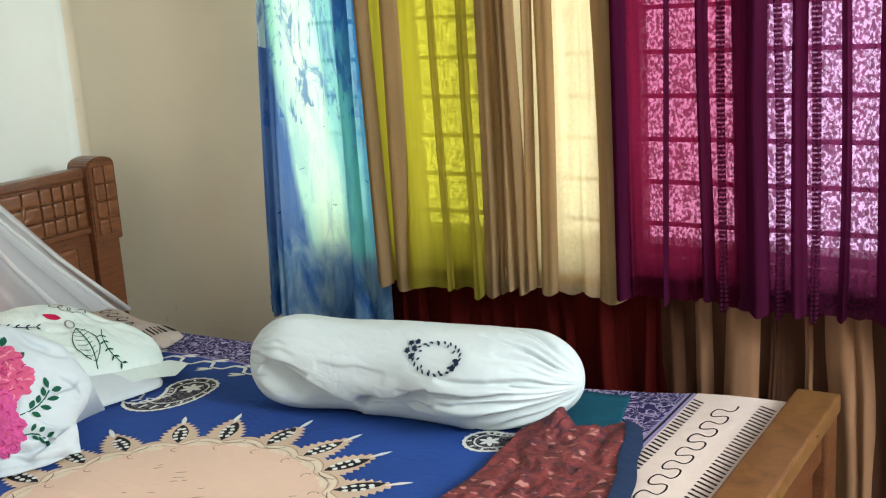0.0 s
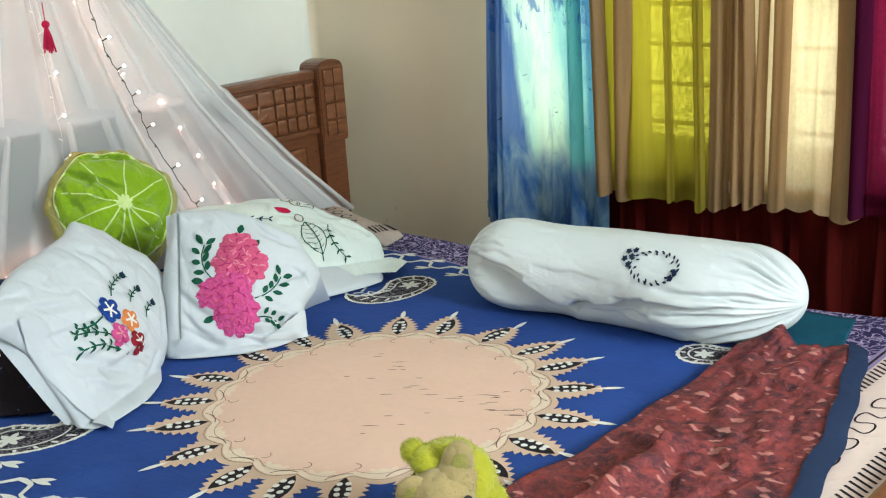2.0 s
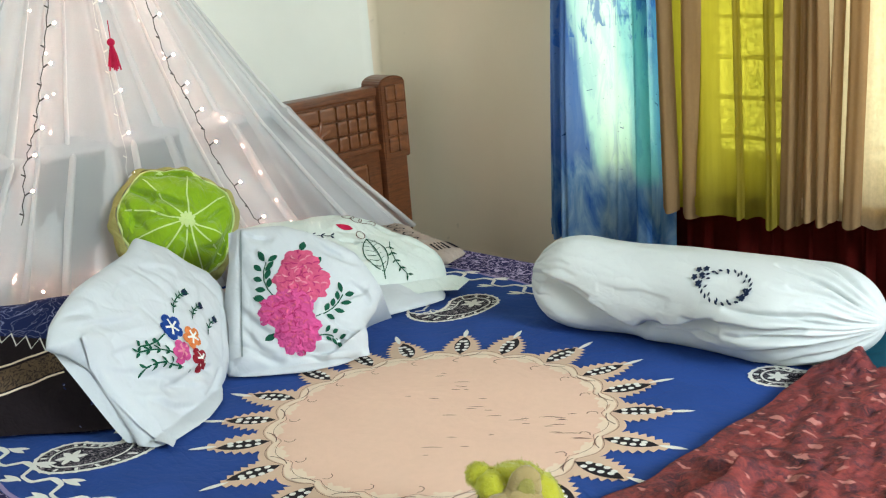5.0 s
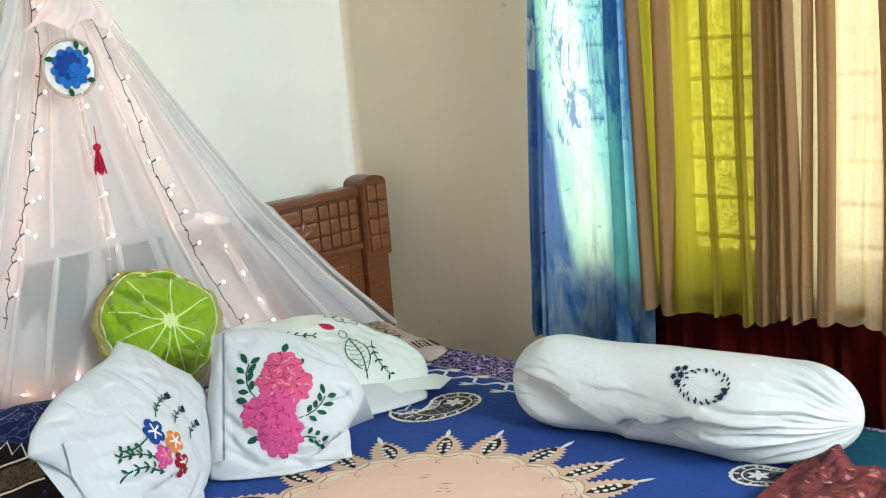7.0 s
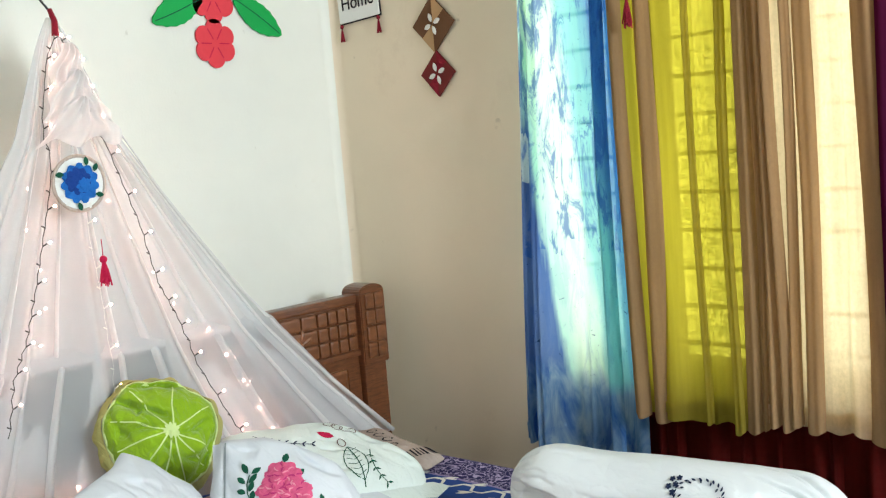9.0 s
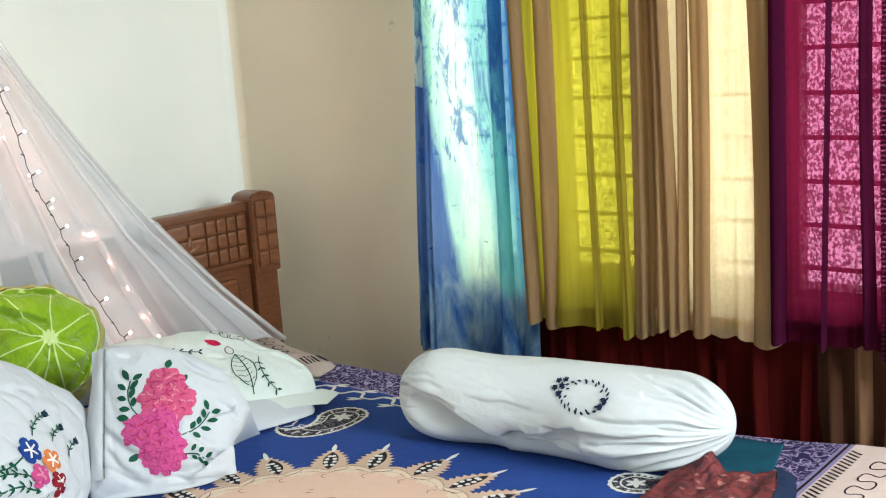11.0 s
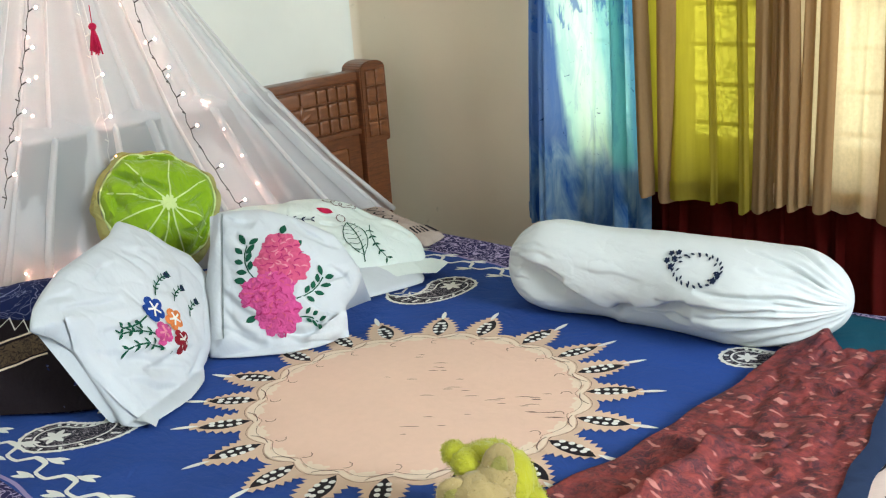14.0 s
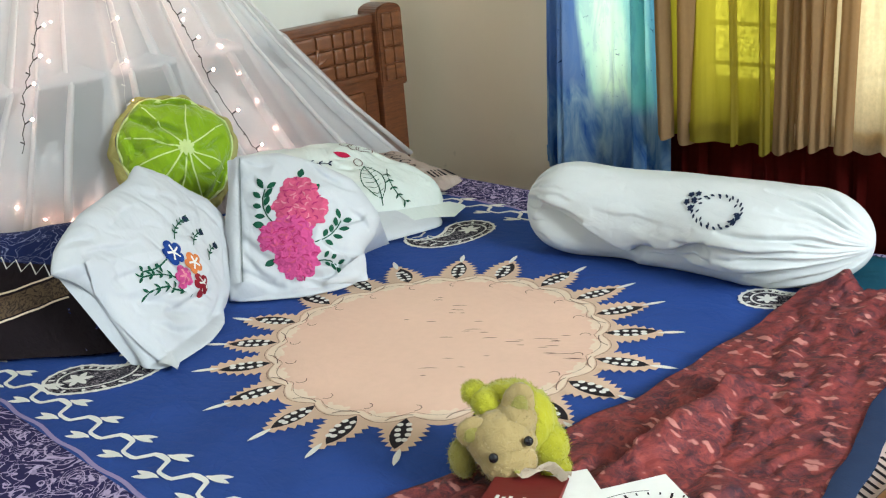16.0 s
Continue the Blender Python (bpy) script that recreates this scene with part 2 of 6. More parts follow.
BOLSTERCLOTH = cloth("bolster_cotton", lin(208, 212, 211), vary=0.06, crease=0.03, crease_scale=14, soil=lin(190, 194, 194), wrinkle=0.10)
MINT = cloth("pale_mint_cotton", lin(214, 221, 214), vary=0.06, crease=0.1, crease_scale=16, soil=lin(192, 206, 198), wrinkle=0.22)
GREYCLOTH = cloth("grey_white_cloth", lin(146, 156, 154), vary=0.1)
BLUE = cloth("royal_blue_sheet", lin(44, 77, 150), vary=0.3, crease=0.3, crease_scale=5, wrinkle=0.16)
TAN = cloth("tan_print", lin(232, 195, 172), vary=0.07, crease=0.2, crease_scale=6)
CREAM = cloth("cream_print", lin(234, 212, 188), vary=0.05, crease=0.2)
BUFF = cloth("buff_petal_print", lin(218, 186, 161), vary=0.12, crease=0.2)
INK = cloth("black_print", lin(36, 30, 34), vary=0.2, crease=0.2)
IVORY = cloth("ivory_print", lin(228, 226, 218), vary=0.05, crease=0.2)
PURPLE = scroll_print("purple_scroll_print", lin(44, 36, 84), lin(176, 160, 190), 19, 0.022, lin(26, 26, 64))
CREAMBAND = cloth("cream_border_print", lin(222, 200, 188), vary=0.08, crease=0.25)
LILAC = cloth("lilac_line_print", lin(150, 136, 176), vary=0.1)
RED = red_print()
TEAL = cloth("teal_cotton", lin(22, 84, 104), vary=0.2, crease=0.4, crease_scale=8)
NAVYPRINT = scroll_print("navy_pillow_print", lin(26, 40, 92), lin(120, 126, 160), 14, 0.010, lin(20, 26, 62))
BLACKCLOTH = cloth("black_brown_cloth", lin(34, 24, 28), vary=0.4, crease=0.4, wrinkle=0.2)
BRONZE = scroll_print("bronze_border_print", lin(104, 84, 64), lin(48, 38, 34), 50, 0.03)
LIME = cloth("lime_plush_print", lin(150, 186, 30), vary=0.35, crease=0.5, crease_scale=12, sheen=0.2, soil=lin(92, 140, 20), wrinkle=0.45)
LIMEPALE = cloth("pale_lime_print", lin(206, 222, 150), vary=0.1)
LIMESIDE = cloth("straw_side_cloth", lin(196, 192, 118), vary=0.35, crease=0.5, crease_scale=14, soil=lin(150, 140, 80), wrinkle=0.4)
PINK = cloth("pink_thread", lin(242, 104, 146), vary=0.35, crease=0.9, crease_scale=70)
PALEPINK = cloth("pale_pink_thread", lin(248, 150, 172), vary=0.3, crease=0.6, crease_scale=70)
HOTDEEP = cloth("deep_pink_thread", lin(208, 60, 124), vary=0.3, crease=0.6, crease_scale=70)
HOTPINK = cloth("magenta_pink_thread", lin(238, 96, 164), vary=0.35, crease=0.9, crease_scale=70)
CRIMSON = cloth("crimson_thread", lin(200, 28, 74), vary=0.25, crease=0.6, crease_scale=60)
DKRED = cloth("dark_red_thread", lin(150, 32, 48), vary=0.3, crease=0.6, crease_scale=60)
ORANGE = cloth("orange_thread", lin(236, 140, 80), vary=0.3, crease=0.6, crease_scale=60)
BLUETH = cloth("blue_thread", lin(34, 76, 160), vary=0.3, crease=0.8, crease_scale=60)
SKYTH = cloth("bright_blue_thread", lin(44, 128, 220), vary=0.35, crease=0.9, crease_scale=70)
GREEN = cloth("dark_green_thread", lin(24, 84, 62), vary=0.25)
NAVY = cloth("navy_thread", lin(28, 40, 66), vary=0.2)
BROWNTH = cloth("brown_thread", lin(110, 84, 78), vary=0.2)
PAPERRED = cloth("coral_red_paper", lin(222, 66, 76), rough=0.6, vary=0.1, crease=0.15)
PAPERGREEN = cloth("bright_green_paper", lin(20, 160, 76), rough=0.55, vary=0.12, crease=0.15)
PAPERWHITE = cloth("white_paper", lin(232, 232, 226), rough=0.6, vary=0.04, crease=0.15)
MAROONPAPER = cloth("maroon_craft_paper", lin(120, 36, 32), rough=0.55, vary=0.2)
OLIVEPAPER = cloth("brown_craft_paper", lin(112, 74, 46), rough=0.55, vary=0.3)
GOLDPAPER = cloth("tan_craft_paper", lin(190, 150, 105), rough=0.55, vary=0.2)
FUR = cloth("yellow_green_fur", lin(184, 180, 46), vary=0.35, crease=0.3, crease_scale=60, sheen=0.3, soil=lin(140, 150, 34))
FURTAN = cloth("tan_fur", lin(176, 154, 104), vary=0.35, crease=0.3, crease_scale=60, sheen=0.3, soil=lin(140, 120, 72))
FUROLIVE = cloth("olive_fur", lin(158, 150, 76), vary=0.3, crease=0.3, crease_scale=60, sheen=0.3)
BLACK = Nodes("black_plastic").finish((0.01, 0.01, 0.012), 0.25, None, 0.5)
WIRE = Nodes("dark_green_wire").finish(lin(52, 50, 48), 0.5, None, 0.4)
CERAMIC = Nodes("white_ceramic").finish(lin(236, 234, 226), 0.15, None, 0.5)
IRON = Nodes("painted_iron").finish(lin(60, 62, 60), 0.5, None, 0.4)
ALU = Nodes("window_frame_paint").finish(lin(150, 140, 128), 0.5, None, 0.4)
BULB = glow("warm_white_bulb", (1.0, 0.50, 0.38), 150.0)
OUTSIDE = outside_mat()
TIEDYE = tie_dye()
SHAWLEDGE = cloth("dark_blue_edging", lin(34, 50, 78), vary=0.25)
YELLOW = curtain_mat("olive_yellow_curtain", lin(170, 150, 62), lin(190, 176, 44), lin(208, 198, 70), 0.55, 0.05, 0.08)
BEIGE = curtain_mat("beige_curtain", lin(200, 166, 134), lin(252, 228, 176), lin(250, 242, 206), 0.62, 0.03, 0.03)
# copies of the curtain cloth coloured as folds that get no backlight
DIM = curtain_mat("dim_curtain_fold", lin(184, 148, 110), lin(200, 164, 96), lin(180, 160, 120), 0.45, 0.02)
DIM_TAN = curtain_mat("dim_tan_fold", lin(176, 146, 104), lin(190, 168, 80), lin(200, 180, 120), 0.45, 0.02)
# darker strip that paints the shade along a fold's edge
EDGE_SHADE = curtain_mat("fold_edge_shade", lin(170, 136, 98), lin(168, 130, 76), lin(150, 120, 80), 0.4, 0.0)
MAGENTA = curtain_mat("plum_magenta_curtain", lin(78, 28, 54), lin(124, 44, 88), lin(182, 146, 184), 0.5, 0.04, 0.36, 150)
CERISE = curtain_mat("cerise_curtain", lin(66, 16, 36), lin(134, 26, 62), lin(196, 120, 158), 0.5, 0.03, 0.22, 150)
# denser, dimmer copy of the plum cloth, painting the shade of bunched folds
PLUM = curtain_mat("shaded_plum_fold", lin(78, 24, 52), lin(116, 28, 74), lin(160, 90, 140), 0.4, 0.02, 0.08, 150)


def ladder_mat():
    """Plum strip with rows of small gaps, added to imitate bright moire dashes."""
    n = Nodes("moire_plum_strip")
    sep = n.add("ShaderNodeSeparateXYZ")
    n.link(n.geo, sep.inputs[0])
    row = n.math("SINE", n.math("ADD", n.math("MULTIPLY", sep.outputs[2], 640.0), n.math("MULTIPLY", n.noise(25, 2), 3.0)), 0.0)
    gap = n.ramp(row, [(0.2, (0, 0, 0)), (0.6, (0.6, 0.6, 0.6))])
    return sheer(n, lin(76, 28, 52), lin(120, 40, 84), lin(214, 190, 206), 0.5, gap)


LADDER = ladder_mat()
MAROON = curtain_mat("maroon_curtain", lin(92, 27, 24), lin(100, 26, 22), lin(120, 40, 30), 0.35, 0.0)
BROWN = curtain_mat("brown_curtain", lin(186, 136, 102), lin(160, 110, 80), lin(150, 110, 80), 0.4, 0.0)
# dark copy of the brown cloth, painting shade between raised folds
BROWN_SHADE = curtain_mat("brown_curtain_shade", lin(98, 64, 48), lin(90, 56, 40), lin(100, 70, 50), 0.4, 0.0)


def net_mat(name, colour, clear):
    n = Nodes(name)
    f = n.noise(700, 2)
    o = n.math("ADD", n.math("MULTIPLY", f, 0.2), clear - 0.1)
    return sheer(n, colour, colour, (1.0, 1.0, 1.0), 0.4, o)


NET = net_mat("white_net", lin(230, 230, 230), 0.44)
NETDENSE = net_mat("gathered_white_net", lin(232, 230, 228), 0.26)


# ---- builders ----
def mesh_of(name, bm, mats):
    me = bpy.data.meshes.new(name)
    bm.normal_update()
    bm.to_mesh(me)
    bm.free()
    for m in mats if isinstance(mats, (list, tuple)) else [mats]:
        me.materials.append(m)
    return me


def smooth(me, on=True):
    me.polygons.foreach_set("use_smooth", [on] * len(me.polygons))


def thing(name, bm, mats, label="", category="", group="", kind="", soft=False):
    me = mesh_of(name, bm, mats)
    smooth(me, soft)
    return tagged(new(name, me), label, category, group, kind)


def holder(name, at, label, category, group=""):
    ob = new(name)
    ob.empty_display_size = 0.05
    ob.location = at
    return tagged(ob, label, category, group)


def part(name, bm, mats, parent, label="", soft=False):
    me = mesh_of(name, bm, mats)
    smooth(me, soft)
    ob = new(name, me)
    ob.parent = parent
    if not parent.parent:
        ob.matrix_parent_inverse = Matrix.Translation(-parent.location)
    return tagged(ob, label)


def add_box(bm, x0, x1, y0, y1, z0, z1, bevel=0.0, mi=0, m=None):
    made = bmesh.ops.create_cube(bm, size=1.0)["verts"]
    for v in made:
        v.co = Vector((x0 + (v.co.x + 0.5) * (x1 - x0), y0 + (v.co.y + 0.5) * (y1 - y0), z0 + (v.co.z + 0.5) * (z1 - z0)))
    faces = {f for v in made for f in v.link_faces}
    if bevel:
        edges = list({e for f in faces for e in f.edges})
        out = bmesh.ops.bevel(bm, geom=edges, offset=bevel, segments=2, affect="EDGES", profile=0.6)
        faces = set(out["faces"]) | {f for f in faces if f.is_valid}
        made = list({v for f in faces for v in f.verts})
    for f in faces:
        f.material_index = mi
    if m:
        bmesh.ops.transform(bm, matrix=m, verts=list({v for f in faces for v in f.verts}))
    return bm


def box(x0, x1, y0, y1, z0, z1, bevel=0.0):
    return add_box(bmesh.new(), x0, x1, y0, y1, z0, z1, bevel)


def add_tube(bm, path, radius, sides=8, mi=0, closed=False):
    """A round tube along a path; radius is a number or a function of the share along it."""
    pts = [Vector(p) for p in path]
    rings = []
    for k, p in enumerate(pts):
        a = pts[k - 1] if k or closed else p
        b = pts[(k + 1) % len(pts)] if k < len(pts) - 1 or closed else p
        d = (b - a).normalized()
        u = d.cross(Vector((0, 0, 1)) if abs(d.z) < 0.9 else Vector((1, 0, 0))).normalized()
        w = d.cross(u)
        r = radius(k / max(1, len(pts) - 1)) if callable(radius) else radius
        rings.append([bm.verts.new(p + r * (math.cos(t) * u + math.sin(t) * w)) for t in (2 * math.pi * s / sides for s in range(sides))])
    pairs = list(zip(rings, rings[1:])) + ([(rings[-1], rings[0])] if closed else [])
    for r0, r1 in pairs:
        for s in range(sides):
            bm.faces.new((r0[s], r0[(s + 1) % sides], r1[(s + 1) % sides], r1[s])).material_index = mi
    if not closed:
        bm.faces.new(rings[0][::-1]).material_index = mi
        bm.faces.new(rings[-1]).material_index = mi
    return bm


def tube(path, radius, sides=8):
    return add_tube(bmesh.new(), path, radius, sides)


def add_ball(bm, at, size, turn=(0, 0, 0), mi=0, detail=3, rough=0.0):
    made = bmesh.ops.create_icosphere(bm, subdivisions=detail, radius=1.0)["verts"]
    m = Matrix.LocRotScale(at, Euler([radians(a) for a in turn]), size)
    for v in made:
        v.co = m @ (v.co * (1 + rough * noise.noise(v.co * 5 + Vector(at) * 9)))
    for f in {f for v in made for f in v.link_faces}:
        f.material_index = mi
    return bm


def grid(nu, nv, fn, bm=None, mi=0):
    """A sheet of nu x nv cells; fn(u, v) gives the place."""
    bm = bm or bmesh.new()
    vs = [[bm.verts.new(fn(i / nu, j / nv)) for i in range(nu + 1)] for j in range(nv + 1)]
    for j in range(nv):
        for i in range(nu):
            bm.faces.new((vs[j][i], vs[j][i + 1], vs[j + 1][i + 1], vs[j + 1][i])).material_index = mi
    return bm


def rounded_loop(points, steps=10, sharp=0.0):
    """A closed curve through the points; sharp pulls it towards the straight sides."""
    out, n = [], len(points)
    P = [Vector((*p, 0)) for p in points]
    for k in range(n):
        a, b, c, d = P[k - 1], P[k], P[(k + 1) % n], P[(k + 2) % n]
        for s in range(steps):
            t = s / steps
            curve = 0.5 * (2 * b + (c - a) * t + (2 * a - 5 * b + 4 * c - d) * t * t + (3 * b - a - 3 * c + d) * t ** 3)
            out.append(curve.lerp(b.lerp(c, t), sharp))
    return out


def creases(p):
    """Crumpled cloth: flat facets with sharp folds between them."""
    p = p + 0.6 * noise.noise_vector(p * 0.8)
    d = noise.voronoi(p)[0]
    return 0.9 * min(1.0, 2.4 * (d[1] - d[0])) - 0.5


class Pad:
    """A stuffed cushion in a tilted plane: outline in metres along e1 and e2 from p0."""

    def __init__(self, p0, e1, tilt, outline, thick, back=0.7, sharp=0.35, power=2.4, crumple=0.006, seed=0.0, rise=0.0, pulls=()):
        self.pulls = pulls
        self.e1 = Vector(e1).normalized()
        behind = Vector((0, 0, 1)).cross(self.e1)
        if behind.x > 0:
            behind = -behind
        self.e2 = math.cos(radians(tilt)) * behind + math.sin(radians(tilt)) * Vector((0, 0, 1))
        self.e3 = self.e1.cross(self.e2)
        if self.e3.z < 0:
            self.e3 = -self.e3
        self.p0 = Vector(p0) + self.e3 * rise
        self.behind = behind
        self.loop = rounded_loop(outline, 15, sharp)
        self.mid = sum(self.loop, Vector()) / len(self.loop)
        self.thick, self.back, self.power, self.crumple, self.seed = thick, back, power, crumple, seed
        self.angles = [math.atan2(q.y - self.mid.y, q.x - self.mid.x) for q in self.loop]
        self.radii = [(q - self.mid).length for q in self.loop]

    def reach(self, a):
        best = min(range(len(self.angles)), key=lambda k: abs(math.atan2(math.sin(self.angles[k] - a), math.cos(self.angles[k] - a))))
        return self.radii[best]

    def height(self, x, y, rho):
        h = self.thick * max(0.0, 1 - rho ** self.power) ** 0.62
        q = Vector((x * 7, y * 7, self.seed))
        ridge = 1 - 2 * abs(noise.noise(q * 1.4 + Vector((3, 1, self.seed))))
        fade = 0.25 + 0.75 * min(1.0, h / (0.4 * self.thick + 1e-6))
        turn = Vector((x * 15 + y * 9, y * 5 - x * 3, self.seed + 2))
        fold = 1 - 2 * abs(noise.noise(turn * 0.9 + q * 0.5))
        for x1, y1, x2, y2, deep, wide in self.pulls:
            ex, ey = x2 - x1, y2 - y1
            ln = math.hypot(ex, ey)
            f = ((x - x1) * ex + (y - y1) * ey) / (ln * ln)
            if 0 < f < 1:
                off = ((x - x1) * ey - (y - y1) * ex) / ln + 0.004 * math.sin(6 * f + x1 * 40)
                h -= 1.7 * fade * deep * math.sin(math.pi * f) ** 0.6 * (math.exp(-(off / 0.005) ** 2) if off < 0 else math.exp(-(off / wide) ** 2))
        return h + self.crumple * fade * (1.2 * noise.noise(q) + 0.8 * ridge + 0.5 * max(0.0, fold) ** 2 + 0.1 * noise.noise(q * 3.1) + creases(Vector((x * 13 + y * 4, y * 9, self.seed))) + 0.2 * creases(Vector((x * 24 - y * 9, y * 21, self.seed + 3))))

    def at(self, x, y, lift=0.0):
        dx, dy = x - self.mid.x, y - self.mid.y
        rho = min(1.0, math.hypot(dx, dy) / self.reach(math.atan2(dy, dx)))
        return self.lay(x, y, self.height(x, y, rho) + lift)

    def lay(self, x, y, h):
        """What would sink into the bed lies forwards on it instead."""
        up = self.e2 * y if y > 0 else self.behind * (y * 2.4)
        p = self.p0 + self.e1 * x + up + self.e3 * h
        if p.x > -2.4 and p.z < 0.587:
            p.z = 0.587
        return p

    def mesh(self, rings=72):
        bm, n = bmesh.new(), len(self.loop)
        for side in (1, -1):
            c = self.mid
            top = bm.verts.new(self.lay(c.x, c.y, side * self.height(c.x, c.y, 0) * (1 if side > 0 else self.back)))
            last = None
            for j in range(1, rings + 1):
                rho = (j / rings) ** 0.8
                ring = []
                for q in self.loop:
                    p = c + (q - c) * rho
                    h = self.height(p.x, p.y, rho) if side > 0 else -self.back * self.thick * max(0.0, 1 - rho ** self.power) ** 0.62
                    ring.append(bm.verts.new(self.lay(p.x, p.y, h)))
                for k in range(n):
                    k2 = (k + 1) % n
                    f = (top, ring[k], ring[k2]) if last is None else (last[k], ring[k], ring[k2], last[k2])
                    bm.faces.new(f if side > 0 else f[::-1])
                last = ring
        bmesh.ops.remove_doubles(bm, verts=bm.verts[:], dist=0.0006)
        bmesh.ops.recalc_face_normals(bm, faces=bm.faces[:])
        return bm


def patch(at, outline, lift, rings=3, bm=None, mi=0, puff=0.0):
    """A flat motif with the given outline, laid on a surface."""
    bm = bm or bmesh.new()
    n = len(outline)
    cx, cy = sum(p[0] for p in outline) / n, sum(p[1] for p in outline) / n
    top, last = bm.verts.new(at(cx, cy, lift + puff)), None
    for j in range(1, rings + 1):
        r = j / rings
        ring = [bm.verts.new(at(cx + (x - cx) * r, cy + (y - cy) * r, lift + puff * (1 - r * r))) for x, y in outline]
        for k in range(n):
            k2 = (k + 1) % n
            f = bm.faces.new((top, ring[k], ring[k2]) if last is None else (last[k], ring[k], ring[k2], last[k2]))
            f.material_index = mi
        last = ring
    return bm


def ribbon(at, path, width, lift, bm=None, mi=0):
    """A line of stitches or print along a path on a surface."""
    bm = bm or bmesh.new()
    last = None
    for k, (x, y) in enumerate(path):
        x0, y0 = path[max(0, k - 1)]
        x1, y1 = path[min(len(path) - 1, k + 1)]
        d = math.hypot(x1 - x0, y1 - y0) or 1
        w = width(k / max(1, len(path) - 1)) if callable(width) else width
        nx, ny = -(y1 - y0) / d * w / 2, (x1 - x0) / d * w / 2
        pair = bm.verts.new(at(x + nx, y + ny, lift)), bm.verts.new(at(x - nx, y - ny, lift))
        if last:
            bm.faces.new((last[0], last[1], pair[1], pair[0])).material_index = mi
        last = pair
    return bm


def leaf_loop(x, y, ang, length, width, n=7):
    c, s = math.cos(ang), math.sin(ang)
    side = [(length * k / n, width / 2 * math.sin(math.pi * k / n) ** 0.8) for k in range(n + 1)]
    loop = side + [(a, -b) for a, b in side[-2:0:-1]]
    return [(x + c * a - s * b, y + s * a + c * b) for a, b in loop]


def bloom_loop(x, y, r, petals, turn=0.0, deep=0.3, n=48):
    out = []
    for k in range(n):
        t = 2 * math.pi * k / n
        q = r * (1 - deep + deep * abs(math.cos(petals * t / 2)) ** 0.7)
        out.append((x + q * math.cos(t + turn), y + q * math.sin(t + turn)))
    return out


def sprig(at, path, width, leaf, lift, bm=None, step=1, wide=0.5, mi=0):
    """A stem with leaves on both sides."""
    bm = ribbon(at, path, width, lift, bm, mi)
    for k in range(0, len(path) - 1, step):
        (x0, y0), (x1, y1) = path[k], path[k + 1]
        a = math.atan2(y1 - y0, x1 - x0)
        for s in (-1, 1):
            patch(at, leaf_loop(x1, y1, a + s * 0.8, leaf, leaf * wide), lift + 0.0006, 1, bm, mi)
    return bm


def bent(x0, y0, x1, y1, sag, n=6):
    """A gently curved path between two places."""
    dx, dy = x1 - x0, y1 - y0
    return [(x0 + dx * t - dy * sag * 4 * t * (1 - t), y0 + dy * t + dx * sag * 4 * t * (1 - t)) for t in (k / n for k in range(n + 1))]


# ---- the room ----
XW, YW, XE, YS, TOP = -2.82, 2.38, 2.05, -1.65, 2.75
SILL, HEAD = 0.82, 2.2


def structure(name, bm, mat, label, category="", soft=False):
    return thing(name, bm, mat, label, category or name.split("_")[0], kind="structure", soft=soft)


structure("floor", box(XW - 0.15, XE + 0.15, YS - 0.15, YW + 0.15, -0.1, 0.0), FLOOR, "grey cement floor under the bed")
structure("ceiling", box(XW - 0.15, XE + 0.15, YS - 0.15, YW + 0.15, TOP, TOP + 0.12), CEIL, "plain white painted ceiling")
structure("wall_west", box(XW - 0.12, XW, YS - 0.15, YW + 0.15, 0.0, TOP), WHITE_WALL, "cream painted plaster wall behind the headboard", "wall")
bm = bmesh.new()
WX0, WX1 = -1.97, 0.25
add_box(bm, XW, WX0, YW, YW + 0.13, 0, TOP)
add_box(bm, WX1, XE, YW, YW + 0.13, 0, TOP)
add_box(bm, WX0, WX1, YW, YW + 0.13, 0, SILL)
add_box(bm, WX0, WX1, YW, YW + 0.13, HEAD, TOP)
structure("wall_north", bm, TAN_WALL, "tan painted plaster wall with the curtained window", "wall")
# unseen wall; its window opening is assumed for the daylight lamp
bm = bmesh.new()
add_box(bm, XE, XE + 0.12, YS, 0.84, 0, TOP)
add_box(bm, XE, XE + 0.12, 1.96, YW + 0.15, 0, TOP)
add_box(bm, XE, XE + 0.12, 0.84, 1.96, 0, 1.6)
add_box(bm, XE, XE + 0.12, 0.84, 1.96, 2.64, TOP)
structure("wall_east", bm, WHITE_WALL, "plain cream wall with an assumed window opening", "wall")
# unseen wall; its doorway is added for the front fill
bm = bmesh.new()
add_box(bm, XW, -1.1, YS - 0.12, YS, 0, TOP)
add_box(bm, -0.1, XE, YS - 0.12, YS, 0, TOP)
add_box(bm, -1.1, -0.1, YS - 0.12, YS, 2.1, TOP)
structure("wall_south", bm, WHITE_WALL, "plain cream wall with an added doorway for the fill lamp", "wall")

COVE = 0.045
bm = grid(12, 4, lambda u, v: Vector((XW + COVE - COVE * math.cos(u * math.pi / 2) + 0.001, YW - COVE + COVE * math.sin(u * math.pi / 2) - 0.001, TOP * v)))
bm.faces.ensure_lookup_table()
for f in bm.faces:
    f.material_index = 1 if f.calc_center_median().y < YW - 0.016 else 0
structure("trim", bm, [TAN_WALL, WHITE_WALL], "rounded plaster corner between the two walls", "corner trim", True)

